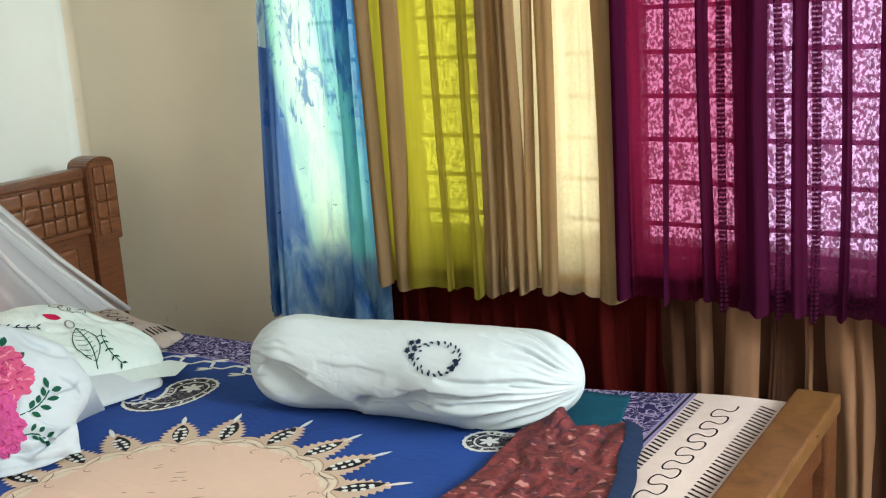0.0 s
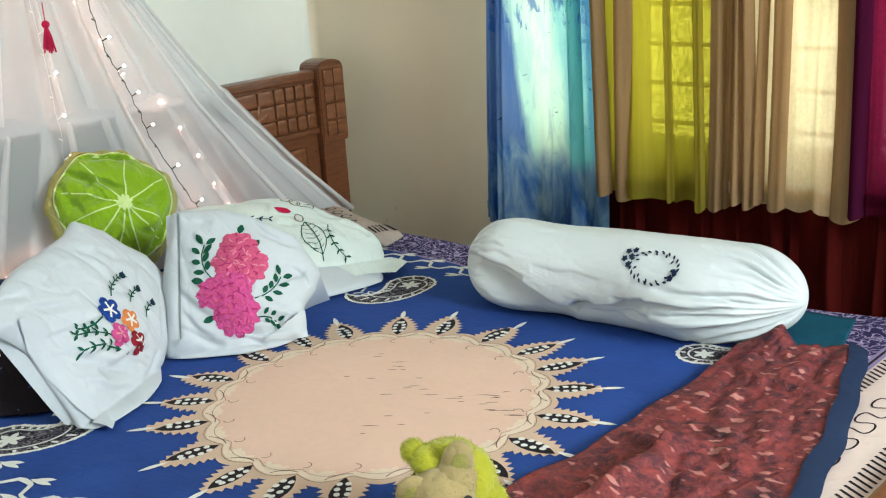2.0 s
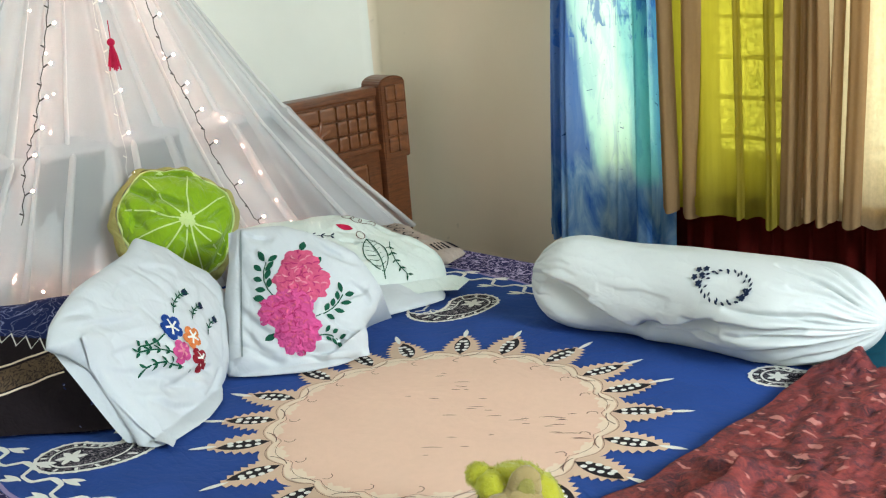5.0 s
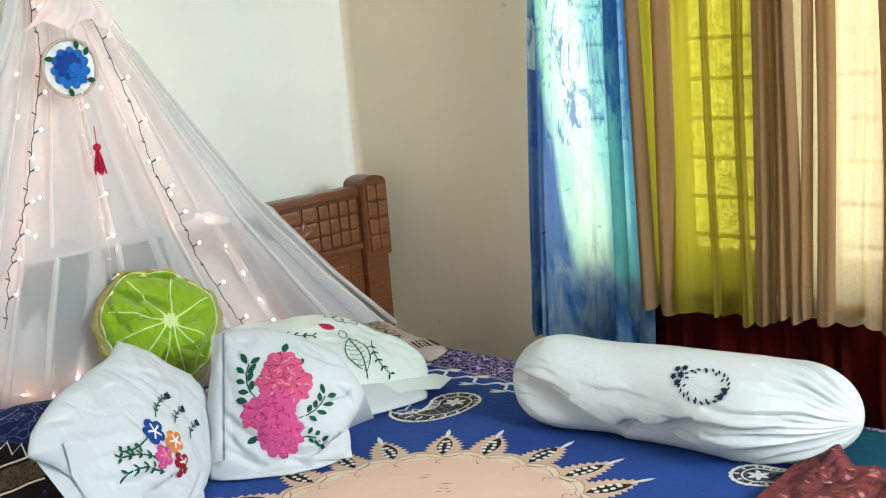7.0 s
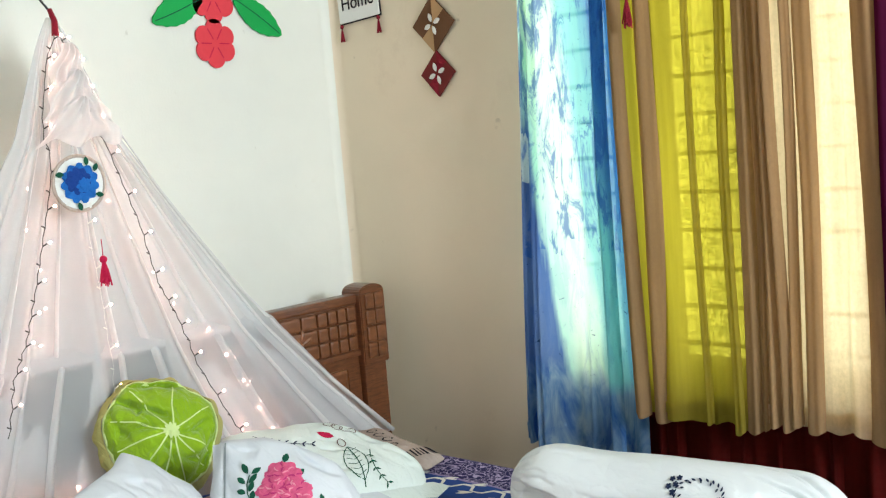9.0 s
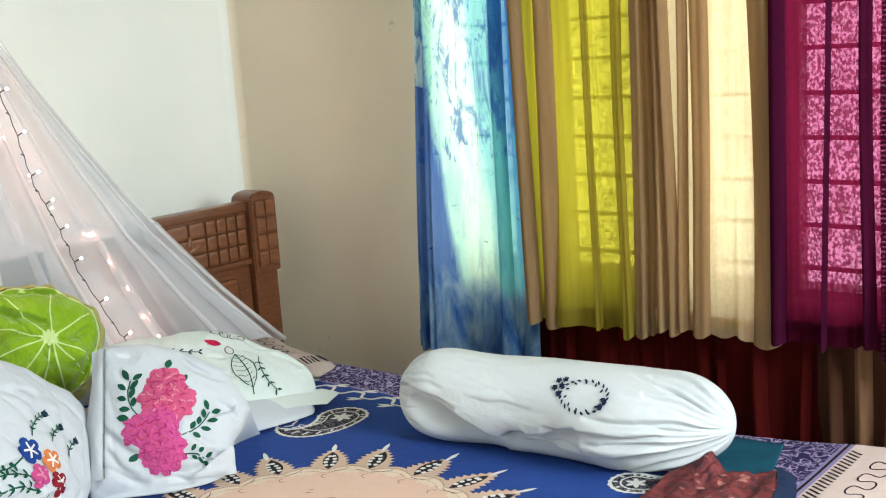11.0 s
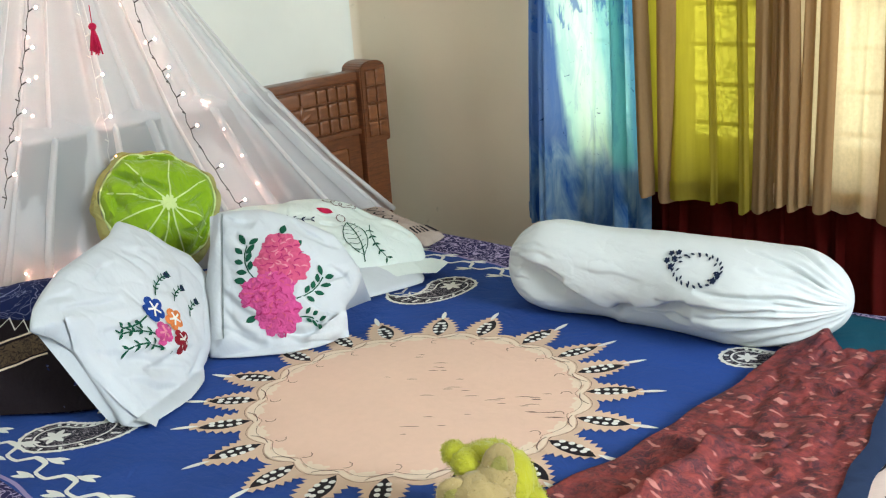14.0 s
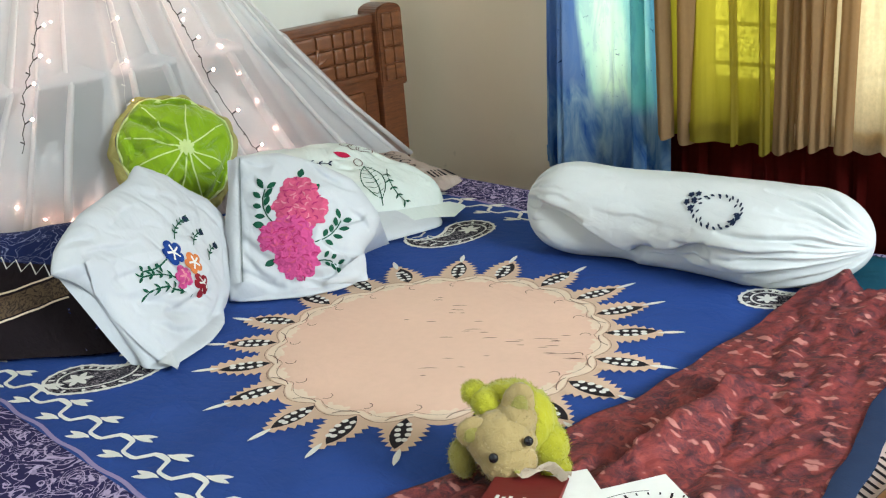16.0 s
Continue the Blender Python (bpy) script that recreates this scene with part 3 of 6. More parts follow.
# window behind the curtains: frame, mullions, iron bars
win = holder("window_1", (-0.86, YW + 0.06, SILL), "barred window behind the curtains with painted frame", "window")
win["kind"] = "structure"
for xa, xb in ((WX0, WX0 + 0.03), (-1.75, -1.575), (-1.375, -1.175), (-1.03, -0.95), (-0.72, -0.67), (-0.40, -0.36), (-0.06, -0.02), (WX1 - 0.03, WX1)):
    part("mullion", box(xa, xb, YW + 0.045, YW + 0.095, SILL + 0.02, HEAD - 0.02, 0.004), ALU, win)
part("window_sill", box(WX0, WX1, YW + 0.03, YW + 0.11, SILL, SILL + 0.022, 0.003), ALU, win)
part("window_head", box(WX0, WX1, YW + 0.03, YW + 0.11, HEAD - 0.022, HEAD, 0.003), ALU, win)
for k in range(13):
    z = 0.882 + 0.1 * k
    part("window_bar", tube([(WX0, YW + 0.075, z), (WX1, YW + 0.075, z)], 0.006, 6), IRON, win)
# added glowing sheet stands for outdoor light and backlights the curtains
structure("backdrop", grid(1, 1, lambda u, v: Vector((-3.2 + 5 * u, 3.1, -0.4 + 3.6 * v))), OUTSIDE, "glowing speckled backdrop outside the window")


# ---- curtains ----
def lerp(a, b, t):
    return a + (b - a) * t


def curtain(name, x0, x1, y, low, folds, depth, mat, label, phase=0.0, high=2.3, spread=0.0, folded=(), top0=0.0):
    def place(u, v):
        z = lerp(low, high, v)
        q = Vector((u * folds, v * 0.9, phase))
        wave = 2.2 * noise.noise(q * 1.05) + 1.1 * noise.noise(q * 2.4 + Vector((7, 0, 0))) + 0.35 * math.sin(2 * math.pi * folds * 0.8 * u + phase)
        slide = 0.5 * noise.noise(Vector((u * folds * 0.9, v * 0.7, phase + 5)))
        x = lerp(x0, x1, u) + (x1 - x0) / folds * slide * min(1, 6 * u, 6 * (1 - u)) + spread * (u - 0.5) * (1 - v) + top0 * (1 - u) * (z - low) / (1.9 - low)
        drop = 0.010 * noise.noise(Vector((u * folds * 1.4, 0, phase))) if v < 0.03 else 0
        return Vector((x, y + depth * (0.5 + 0.5 * (1 - v)) * wave, z + drop))

    ob = thing(name, grid(int(folds * 14) + 8, 60, place), mat, label, "curtain", "curtains at the window", soft=True)
    hem = [place(k / 60, 0.012) - Vector((0, 0.002, 0)) for k in range(61)]
    hem2 = [p + Vector((0, 0, 0.028)) for p in hem]
    bm = bmesh.new()
    lo, hi = [bm.verts.new(p) for p in hem], [bm.verts.new(p) for p in hem2]
    for p in range(60):
        bm.faces.new((lo[p], lo[p + 1], hi[p + 1], hi[p]))
    part("hem", bm, mat, ob, "doubled lower hem", True)
    for k, (xa, xb, fold_mat) in enumerate(folded):
        def pleat(u, v, xa=xa, xb=xb, k=k):
            sway = 0.022 * noise.noise(Vector((k * 3.7, v * 1.7, phase)))
            xc, w = (xa + xb) / 2 + sway, (xb - xa) * (1.12 - 0.22 * v + 0.12 * noise.noise(Vector((k * 1.9, v * 3.0, 4))))
            p = place(min(1, max(0, (xc - x0) / (x1 - x0))), v)
            p.x = xc + w * (u - 0.5) + top0 * (x1 - xc) / (x1 - x0) * (p.z - low) / (1.9 - low)
            p.y -= 0.004 + (0.008 + 0.2 * w) * math.sin(math.pi * u) ** 0.8 - 0.003 * math.sin(3 * math.pi * u + k)
            p.z -= (0.010 * math.sin(math.pi * u) + 0.006 * math.sin(k * 2.3)) * max(0.0, 1 - 20 * v)
            return p

        sheet_bm = grid(12, 40, pleat)
        # last column takes the painted edge shade
        if fold_mat in (DIM, DIM_TAN, BEIGE):
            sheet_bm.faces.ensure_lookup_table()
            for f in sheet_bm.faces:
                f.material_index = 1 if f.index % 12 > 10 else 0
        part("pleat", sheet_bm, [fold_mat, EDGE_SHADE], ob, "", True)
    return ob


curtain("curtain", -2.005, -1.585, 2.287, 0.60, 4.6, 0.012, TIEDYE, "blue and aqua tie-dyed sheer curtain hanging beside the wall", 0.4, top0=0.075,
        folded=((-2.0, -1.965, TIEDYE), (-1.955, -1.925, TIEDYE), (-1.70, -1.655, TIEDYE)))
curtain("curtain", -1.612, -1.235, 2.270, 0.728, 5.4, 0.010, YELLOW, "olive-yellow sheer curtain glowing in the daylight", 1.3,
        folded=((-1.612, -1.568, DIM), (-1.562, -1.505, DIM_TAN), (-1.412, -1.392, YELLOW), (-1.326, -1.300, YELLOW), (-1.288, -1.25, DIM), (-1.255, -1.232, DIM)))
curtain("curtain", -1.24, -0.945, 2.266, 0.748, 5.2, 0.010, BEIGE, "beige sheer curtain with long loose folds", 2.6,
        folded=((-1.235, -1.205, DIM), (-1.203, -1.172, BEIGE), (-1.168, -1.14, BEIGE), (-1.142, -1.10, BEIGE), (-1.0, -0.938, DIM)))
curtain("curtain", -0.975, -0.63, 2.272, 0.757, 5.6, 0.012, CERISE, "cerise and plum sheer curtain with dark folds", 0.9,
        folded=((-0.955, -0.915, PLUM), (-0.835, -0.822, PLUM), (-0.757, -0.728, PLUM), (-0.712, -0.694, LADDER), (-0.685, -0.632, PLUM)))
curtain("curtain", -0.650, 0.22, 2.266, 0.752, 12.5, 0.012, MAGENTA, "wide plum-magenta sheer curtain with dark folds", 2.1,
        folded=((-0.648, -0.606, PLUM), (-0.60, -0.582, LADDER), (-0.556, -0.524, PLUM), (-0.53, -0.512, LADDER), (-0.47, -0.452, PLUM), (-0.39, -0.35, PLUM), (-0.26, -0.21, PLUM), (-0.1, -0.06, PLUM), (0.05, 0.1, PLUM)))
curtain("curtain", -1.62, -0.855, 2.330, 0.12, 9.5, 0.010, MAROON, "dark maroon half-curtain under the window sill", 0.3, 0.815,
        folded=tuple((-1.60 + 0.083 * k + 0.02 * math.sin(5 * k), -1.565 + 0.083 * k + 0.026 * math.sin(4 * k), MAROON) for k in range(9)))
# ground and some pleats take the dark copy to look shaded
curtain("curtain", -0.87, 0.22, 2.328, 0.12, 14.0, 0.011, BROWN_SHADE, "brown half-curtain under the window sill", 1.1, 0.835,
        folded=tuple((-0.85 + 0.07 * k + 0.02 * math.sin(5 * k), -0.806 + 0.07 * k + 0.026 * math.sin(4 * k), BROWN_SHADE if k in (0, 3, 8, 12) else BROWN) for k in range(15)))
rod = holder("curtain_rod", (-0.9, 2.29, 2.32), "dark metal curtain rod above the window", "rod")
part("rod", tube([(-2.1, 2.29, 2.32), (0.4, 2.29, 2.32)], 0.011, 10), IRON, rod, soft=True)
for x in (-2.07, -0.85, 0.37):
    part("bracket", box(x - 0.01, x + 0.01, 2.285, YW, 2.31, 2.335, 0.002), IRON, rod)


# ---- the bed ----
BX0, BX1, BY0 = -2.50, -0.525, 0.38


def back_edge(x):
    return 2.105 + 0.045 * (x + 2.3) / 1.75


def sheet_z(x, y):
    s = min(1.0, max(0.0, (x + 1.05) / 0.5))
    z = 0.58 + 0.028 * s * s * (3 - 2 * s)
    z += 0.0035 * noise.noise(Vector((x * 3.1, y * 2.7, 1.0))) + 0.0016 * noise.noise(Vector((x * 9, y * 8, 4.0)))
    return z


def on_sheet(x, y, lift=0.0):
    return Vector((x, y, sheet_z(x, y) + 0.45 * lift))


bed = holder("bed", (-1.5, 1.25, 0.0), "brown varnished wooden bed with a carved headboard", "bed")
part("side_rail", box(-2.46, -0.52, 0.40, 0.435, 0.26, 0.46, 0.006), WOOD, bed)
part("side_rail", box(-2.46, -0.52, 2.06, 2.095, 0.26, 0.46, 0.006), WOOD, bed)
part("slat_base", box(-2.46, -0.54, 0.435, 2.06, 0.36, 0.39), WOOD, bed)

# headboard: arched posts with carved blocks, top rail, carved panel, lower panel
HX = -2.53
part("headboard_panel", box(HX - 0.03, HX - 0.008, 0.36, 2.135, 0.40, 0.86, 0.003), WOOD, bed)
part("headboard_rail", box(HX - 0.045, HX + 0.004, 0.36, 2.14, 0.987, 1.017, 0.008), WOOD, bed, "rounded top rail")
part("carved_panel", box(HX - 0.036, HX - 0.002, 0.36, 2.14, 0.843, 0.987, 0.003), WOOD, bed)
part("headboard_moulding", box(HX - 0.03, HX + 0.006, 0.36, 2.135, 0.827, 0.845, 0.004), WOOD, bed)
part("raised_panel", box(HX - 0.012, HX + 0.002, 0.50, 2.08, 0.50, 0.795, 0.012), CARVE, bed)


def post(y0, y1):
    bm = bmesh.new()
    n, r = 10, (y1 - y0) / 2
    arch = [(y0, 0.795)] + [(y0, 1.02)] + [((y0 + y1) / 2 - r * math.cos(math.pi * k / n)  , 1.02 + 0.45 * r * math.sin(math.pi * k / n)) for k in range(1, n)] + [(y1, 1.02), (y1, 0.795)]
    x0, x1 = HX - 0.065, HX + 0.022
    fr = [bm.verts.new((x1, y, z)) for y, z in arch]
    bk = [bm.verts.new((x0, y, z)) for y, z in arch]
    bm.faces.new(fr)
    bm.faces.new(bk[::-1])
    for k in range(len(arch)):
        k2 = (k + 1) % len(arch)
        bm.faces.new((fr[k], bk[k], bk[k2], fr[k2]))
    bmesh.ops.recalc_face_normals(bm, faces=bm.faces[:])
    bmesh.ops.bevel(bm, geom=[e for e in bm.edges], offset=0.004, segments=2, affect="EDGES")
    add_box(bm, HX - 0.055, HX + 0.012, y0 + 0.006, y1 - 0.008, 0.0, 0.805, 0.004)
    return bm


for y0, y1 in ((2.132, 2.234), (0.26, 0.363)):
    p = part("headboard_post", post(y0, y1), WOOD, bed, "post with an arched top")
    mid = (y0 + 0.016 + y1 - 0.012) / 2
    for k in range(4):
        z = 0.814 + 0.0515 * k
        for ya, yb in ((y0 + 0.016, mid - 0.001), (mid + 0.001, y1 - 0.012)):
            part("carved_block", box(HX + 0.018, HX + 0.030, ya, yb, z, z + 0.048, 0.007), CARVE, p)
block = {}
rnd = random.Random(4)
for row in range(3):
    y, k = 2.122, 0
    while y > 1.35:
        w = (0.037, 0.037, 0.037, 0.040, 0.060, 0.080, 0.046)[k if k < 7 else 3 + k % 4]
        z = 0.850 + 0.0455 * row
        motif = (y - w / 2 - 1.905) ** 2 + ((z + 0.02) - 0.893) ** 2 < 0.040 ** 2
        if not motif:
            if w not in block:
                block[w] = mesh_of("carved_block", box(-0.006, 0.012, -w / 2 + 0.0018, w / 2 - 0.0018, 0.0, 0.0425, 0.008), CARVE)
            ob = new("carved_block", block[w])
            ob.location = (HX, y - w / 2, z)
            ob.parent = bed
            ob.matrix_parent_inverse = Matrix.Translation(-bed.location)
        y, k = y - w, k + 1
bm = bmesh.new()
for k in range(5):
    a = radians(25 + 52 * k)
    add_ball(bm, (HX + 0.006, 1.905 + 0.026 * math.cos(a), 0.900 + 0.026 * math.sin(a)), (0.009, 0.026, 0.009), (math.degrees(a), 0, 0), 0, 2)
add_ball(bm, (HX + 0.006, 1.905, 0.900), (0.01, 0.012, 0.012), (0, 0, 0), 0, 2)
part("carved_flower", bm, CARVE, bed, soft=True)

# footboard
part("footboard_top", box(-0.522, -0.436, 0.36, 2.158, 0.595, 0.632, 0.006), WOOD_TOP, bed, "golden-brown top plank")
part("footboard_panel", box(-0.498, -0.468, 0.42, 2.08, 0.24, 0.597, 0.003), WOOD, bed)
part("footboard_rail", box(-0.468, -0.452, 0.42, 2.08, 0.52, 0.585, 0.005), WOOD, bed)
part("footboard_rail", box(-0.468, -0.452, 0.42, 2.08, 0.24, 0.31, 0.005), WOOD, bed)
for y in (0.36, 1.2, 2.07):
    part("footboard_post", box(-0.515, -0.442, y, y + 0.085, 0.0, 0.596, 0.005), WOOD, bed)

bm = box(BX0, BX1 - 0.01, BY0 + 0.03, 2.09, 0.39, 0.565, 0.03)
thing("mattress", bm, GREYCLOTH, "thick mattress under the printed sheet", "mattress", soft=True)


def sheet_place(u, v):
    x = BX0 + (BX1 - BX0) * u
    yb = back_edge(x)
    w = v * 1.16 - 0.08
    if w < 0:
        return Vector((x, BY0 - 0.01 - 0.012 * math.sin(x * 21), sheet_z(x, BY0) + w * 2.6))
    if w > 1:
        return Vector((x, yb + 0.012 + 0.006 * math.sin(x * 17), sheet_z(x, yb) - (w - 1) * 2.6))
    y = BY0 + (yb - BY0) * w
    edge = min(w * (yb - BY0), (1 - w) * (yb - BY0))
    drop = 0.018 * max(0.0, 1 - edge / 0.03) ** 2
    return Vector((x, y, sheet_z(x, y) - drop))


sheet = thing("bed_sheet", grid(110, 130, sheet_place), BLUE, "royal blue printed cotton sheet with a tan medallion on the bed", "bed sheet", soft=True)

# borders of the sheet
def band(x0, x1, y0, y1, lift=0.0015, nu=40, nv=12):
    return grid(nu, nv, lambda u, v: on_sheet(x0 + (x1 - x0) * u, (y0(x0 + (x1 - x0) * u) if callable(y0) else y0) * (1 - v) + (y1(x0 + (x1 - x0) * u) if callable(y1) else y1) * v, lift))


part("border", band(-2.46, -0.735, lambda x: 1.955, lambda x: back_edge(x) - 0.022), PURPLE, sheet, "purple border with pale scrolls", True)
part("border", band(-2.46, -0.735, lambda x: BY0 + 0.02, lambda x: 0.615), PURPLE, sheet, "purple border with pale scrolls", True)
part("border", band(-0.87, -0.735, 0.615, 1.955, 0.0015, 12, 40), PURPLE, sheet, "purple border with pale scrolls", True)
part("border", band(-2.46, -2.30, 0.615, 1.955, 0.0015, 12, 40), PURPLE, sheet, "purple border with pale scrolls", True)
part("line", band(-0.738, -0.716, BY0 + 0.02, lambda x: back_edge(x) - 0.02, 0.003, 4, 50), LILAC, sheet, "", True)
part("line", band(-0.730, -0.724, BY0 + 0.02, lambda x: back_edge(x) - 0.02, 0.0045, 2, 50), INK, sheet, "", True)
part("end_band", band(-0.716, -0.535, BY0 + 0.02, lambda x: back_edge(x) - 0.018, 0.003, 10, 50), CREAMBAND, sheet, "cream end band with dark curls", True)
part("end_band", band(-2.455, -2.275, BY0 + 0.02, lambda x: back_edge(x) - 0.018, 0.003, 10, 50), CREAMBAND, sheet, "cream end band with dark curls", True)
for xa, xb in ((-0.712, -0.685), (-0.575, -0.540), (-2.295, -2.272)):
    bm = bmesh.new()
    y = 0.45
    while y < 2.085:
        ribbon(on_sheet, [(xa, y + 0.012), (xb, y - 0.006)], 0.0055, 0.0045, bm)
        y += 0.0155
    part("striped_edging", bm, INK, sheet)
for xc in (-0.632, -2.335):
    chain = [(xc + 0.020 * math.sin(a), 0.46 + 0.0105 * a - 0.0110 * math.sin(2 * a)) for a in (0.18 * k for k in range(850))]
    part("printed_scroll", ribbon(on_sheet, chain, 0.0036, 0.0045), INK, sheet)

# white vine between field and border
def vine(x0, y0, x1, y1, name="vine"):
    """A stepped vine line with paired leaf blades on both sides."""
    bm = bmesh.new()
    ln = math.hypot(x1 - x0, y1 - y0)
    dx, dy = (x1 - x0) / ln, (y1 - y0) / ln
    n = int(ln / 0.0075)

    def at(s):
        w = math.sin(2 * math.pi * s / 0.105)
        off = 0.016 * math.tanh(2.6 * w)
        return x0 + dx * s - dy * off, y0 + dy * s + dx * off

    ribbon(on_sheet, [at(k * 0.0075) for k in range(n)], lambda f: 0.0095 + 0.0025 * math.sin(f * ln * 60), 0.003, bm)
    head = math.atan2(dy, dx)
    s, side = 0.026, 1
    while s < ln - 0.06:
        px, py = at(s)
        # two slim blades, forwards on one side and backwards on the other
        for da, size, slip in ((0.18, 0.050, 0.0), (0.62, 0.042, 0.006)):
            ang = head + da + (0 if side > 0 else math.pi)
            patch(on_sheet, leaf_loop(px - dy * side * 0.008 + dx * side * slip, py + dx * side * 0.008 + dy * side * slip, ang, size, 0.0125), 0.0034, 1, bm)
        s, side = s + 0.0525, -side
    part(name, bm, IVORY, sheet, "white leafy vine line")


vine(-2.2, 0.668, -0.95, 0.700)
vine(-2.25, 1.915, -0.93, 1.915)
vine(-0.915, 0.72, -0.915, 1.90)
vine(-2.26, 0.70, -2.26, 1.90)
for path in ([(-2.3 + 0.02 * q, 0.622 + 0.003 * math.sin(q * 0.9)) for q in range(72)], [(-2.3 + 0.02 * q, 1.952 + 0.003 * math.sin(q * 0.9)) for q in range(72)], [(-0.872 + 0.003 * math.sin(q * 0.9), 0.62 + 0.02 * q) for q in range(67)]):
    part("border_line", ribbon(on_sheet, path, 0.008, 0.0032), LILAC, sheet, "lilac border line")


def paisley(x, y, turn, size, flip=1):
    """A curled drop: round head at x, y, tail towards turn."""
    left, right = [], []
    for k in range(17):
        s = k / 16
        f = 2.3 * s
        px, py = 1.05 * math.sin(f), flip * 0.75 * (1 - math.cos(f))
        tx, ty = 1.05 * math.cos(f), flip * 0.75 * math.sin(f)
        ln = math.hypot(tx, ty)
        w = 0.55 * (1 - s) ** 0.75
        left.append((px - ty / ln * w, py + tx / ln * w))
        right.append((px + ty / ln * w, py - tx / ln * w))
    cap = [(-0.55 * math.sin(t), -0.55 * math.cos(t)) for t in (math.pi * k / 9 for k in range(1, 9))]
    loop = left + right[::-1][1:] + cap
    c, s = math.cos(turn), math.sin(turn)

    def turned(pts, k=1.0):
        return [(x + size * (c * a * k - s * b * k), y + size * (s * a * k + c * b * k)) for a, b in pts]

    spine = [((a[0] + b2[0]) / 2, (a[1] + b2[1]) / 2) for a, b2 in zip(left, right)]
    bm = bmesh.new()
    for q in range(16):
        vs = [bm.verts.new(on_sheet(*p, 0.0015)) for p in turned([left[q], right[q], right[q + 1], left[q + 1]])]
        bm.faces.new(vs)
    bm.faces.new([bm.verts.new(on_sheet(*p, 0.0015)) for p in turned([right[0]] + cap + [left[0]])])
    ob = part("paisley", bm, PAISLEY, sheet, "dark paisley with white lace lines")
    edge = bmesh.new()
    outer = turned(loop)
    ribbon(on_sheet, outer + outer[:2], 0.007, 0.003, edge)
    for q in range(0, len(outer)):
        patch(on_sheet, bloom_loop(outer[q][0], outer[q][1], 0.0058, 5, q, 0.2, 10), 0.0032, 1, edge)
    tail = turned([spine[-1], (spine[-1][0] - 0.25, spine[-1][1] + flip * 0.12), (spine[-1][0] - 0.5, spine[-1][1] - flip * 0.05), (spine[-1][0] - 0.45, spine[-1][1] - flip * 0.3), (spine[-1][0] - 0.2, spine[-1][1] - flip * 0.28)])
    ribbon(on_sheet, tail, 0.007, 0.003, edge)
    inner = turned([(0.66 * (px - 0.15) + 0.15, 0.66 * (py - 0.05) + 0.05) for px, py in loop])
    ribbon(on_sheet, inner + inner[:2], 0.004, 0.003, edge)
    for q in range(0, len(loop), 2):
        (xa, ya), (xb, yb) = outer[q], inner[q]
        ribbon(on_sheet, [(lerp(xa, xb, 0.3), lerp(ya, yb, 0.3)), (lerp(xa, xb, 0.75), lerp(ya, yb, 0.75))], 0.006, 0.003, edge)
    for q in range(6):
        patch(on_sheet, leaf_loop(*turned([(0.05, 0.0)])[0], q * math.pi / 3, 0.27 * size, 0.12 * size), 0.003, 1, edge)
    part("lace_outline", edge, IVORY, sheet, "white lace lines")
    return ob


PAISLEY = scroll_print("dark_paisley_print", lin(24, 22, 36), lin(170, 160, 165), 48, 0.014)
paisley(-1.815, 1.775, radians(-63), 0.108, -1)
paisley(-1.825, 0.750, radians(33), 0.108, 1)
paisley(-1.02, 1.775, radians(10), 0.085, 1)

# medallion: tan disc, scalloped rings, twenty feathered petals
MX, MY = -1.408, 1.272


def round_loop(r, wave, count, turn=0.0, n=240):
    return [(MX + (r + wave * abs(math.cos(count * (t - turn) / 2))) * math.cos(t), MY + (r + wave * abs(math.cos(count * (t - turn) / 2))) * math.sin(t)) for t in (2 * math.pi * k / n for k in range(n))]


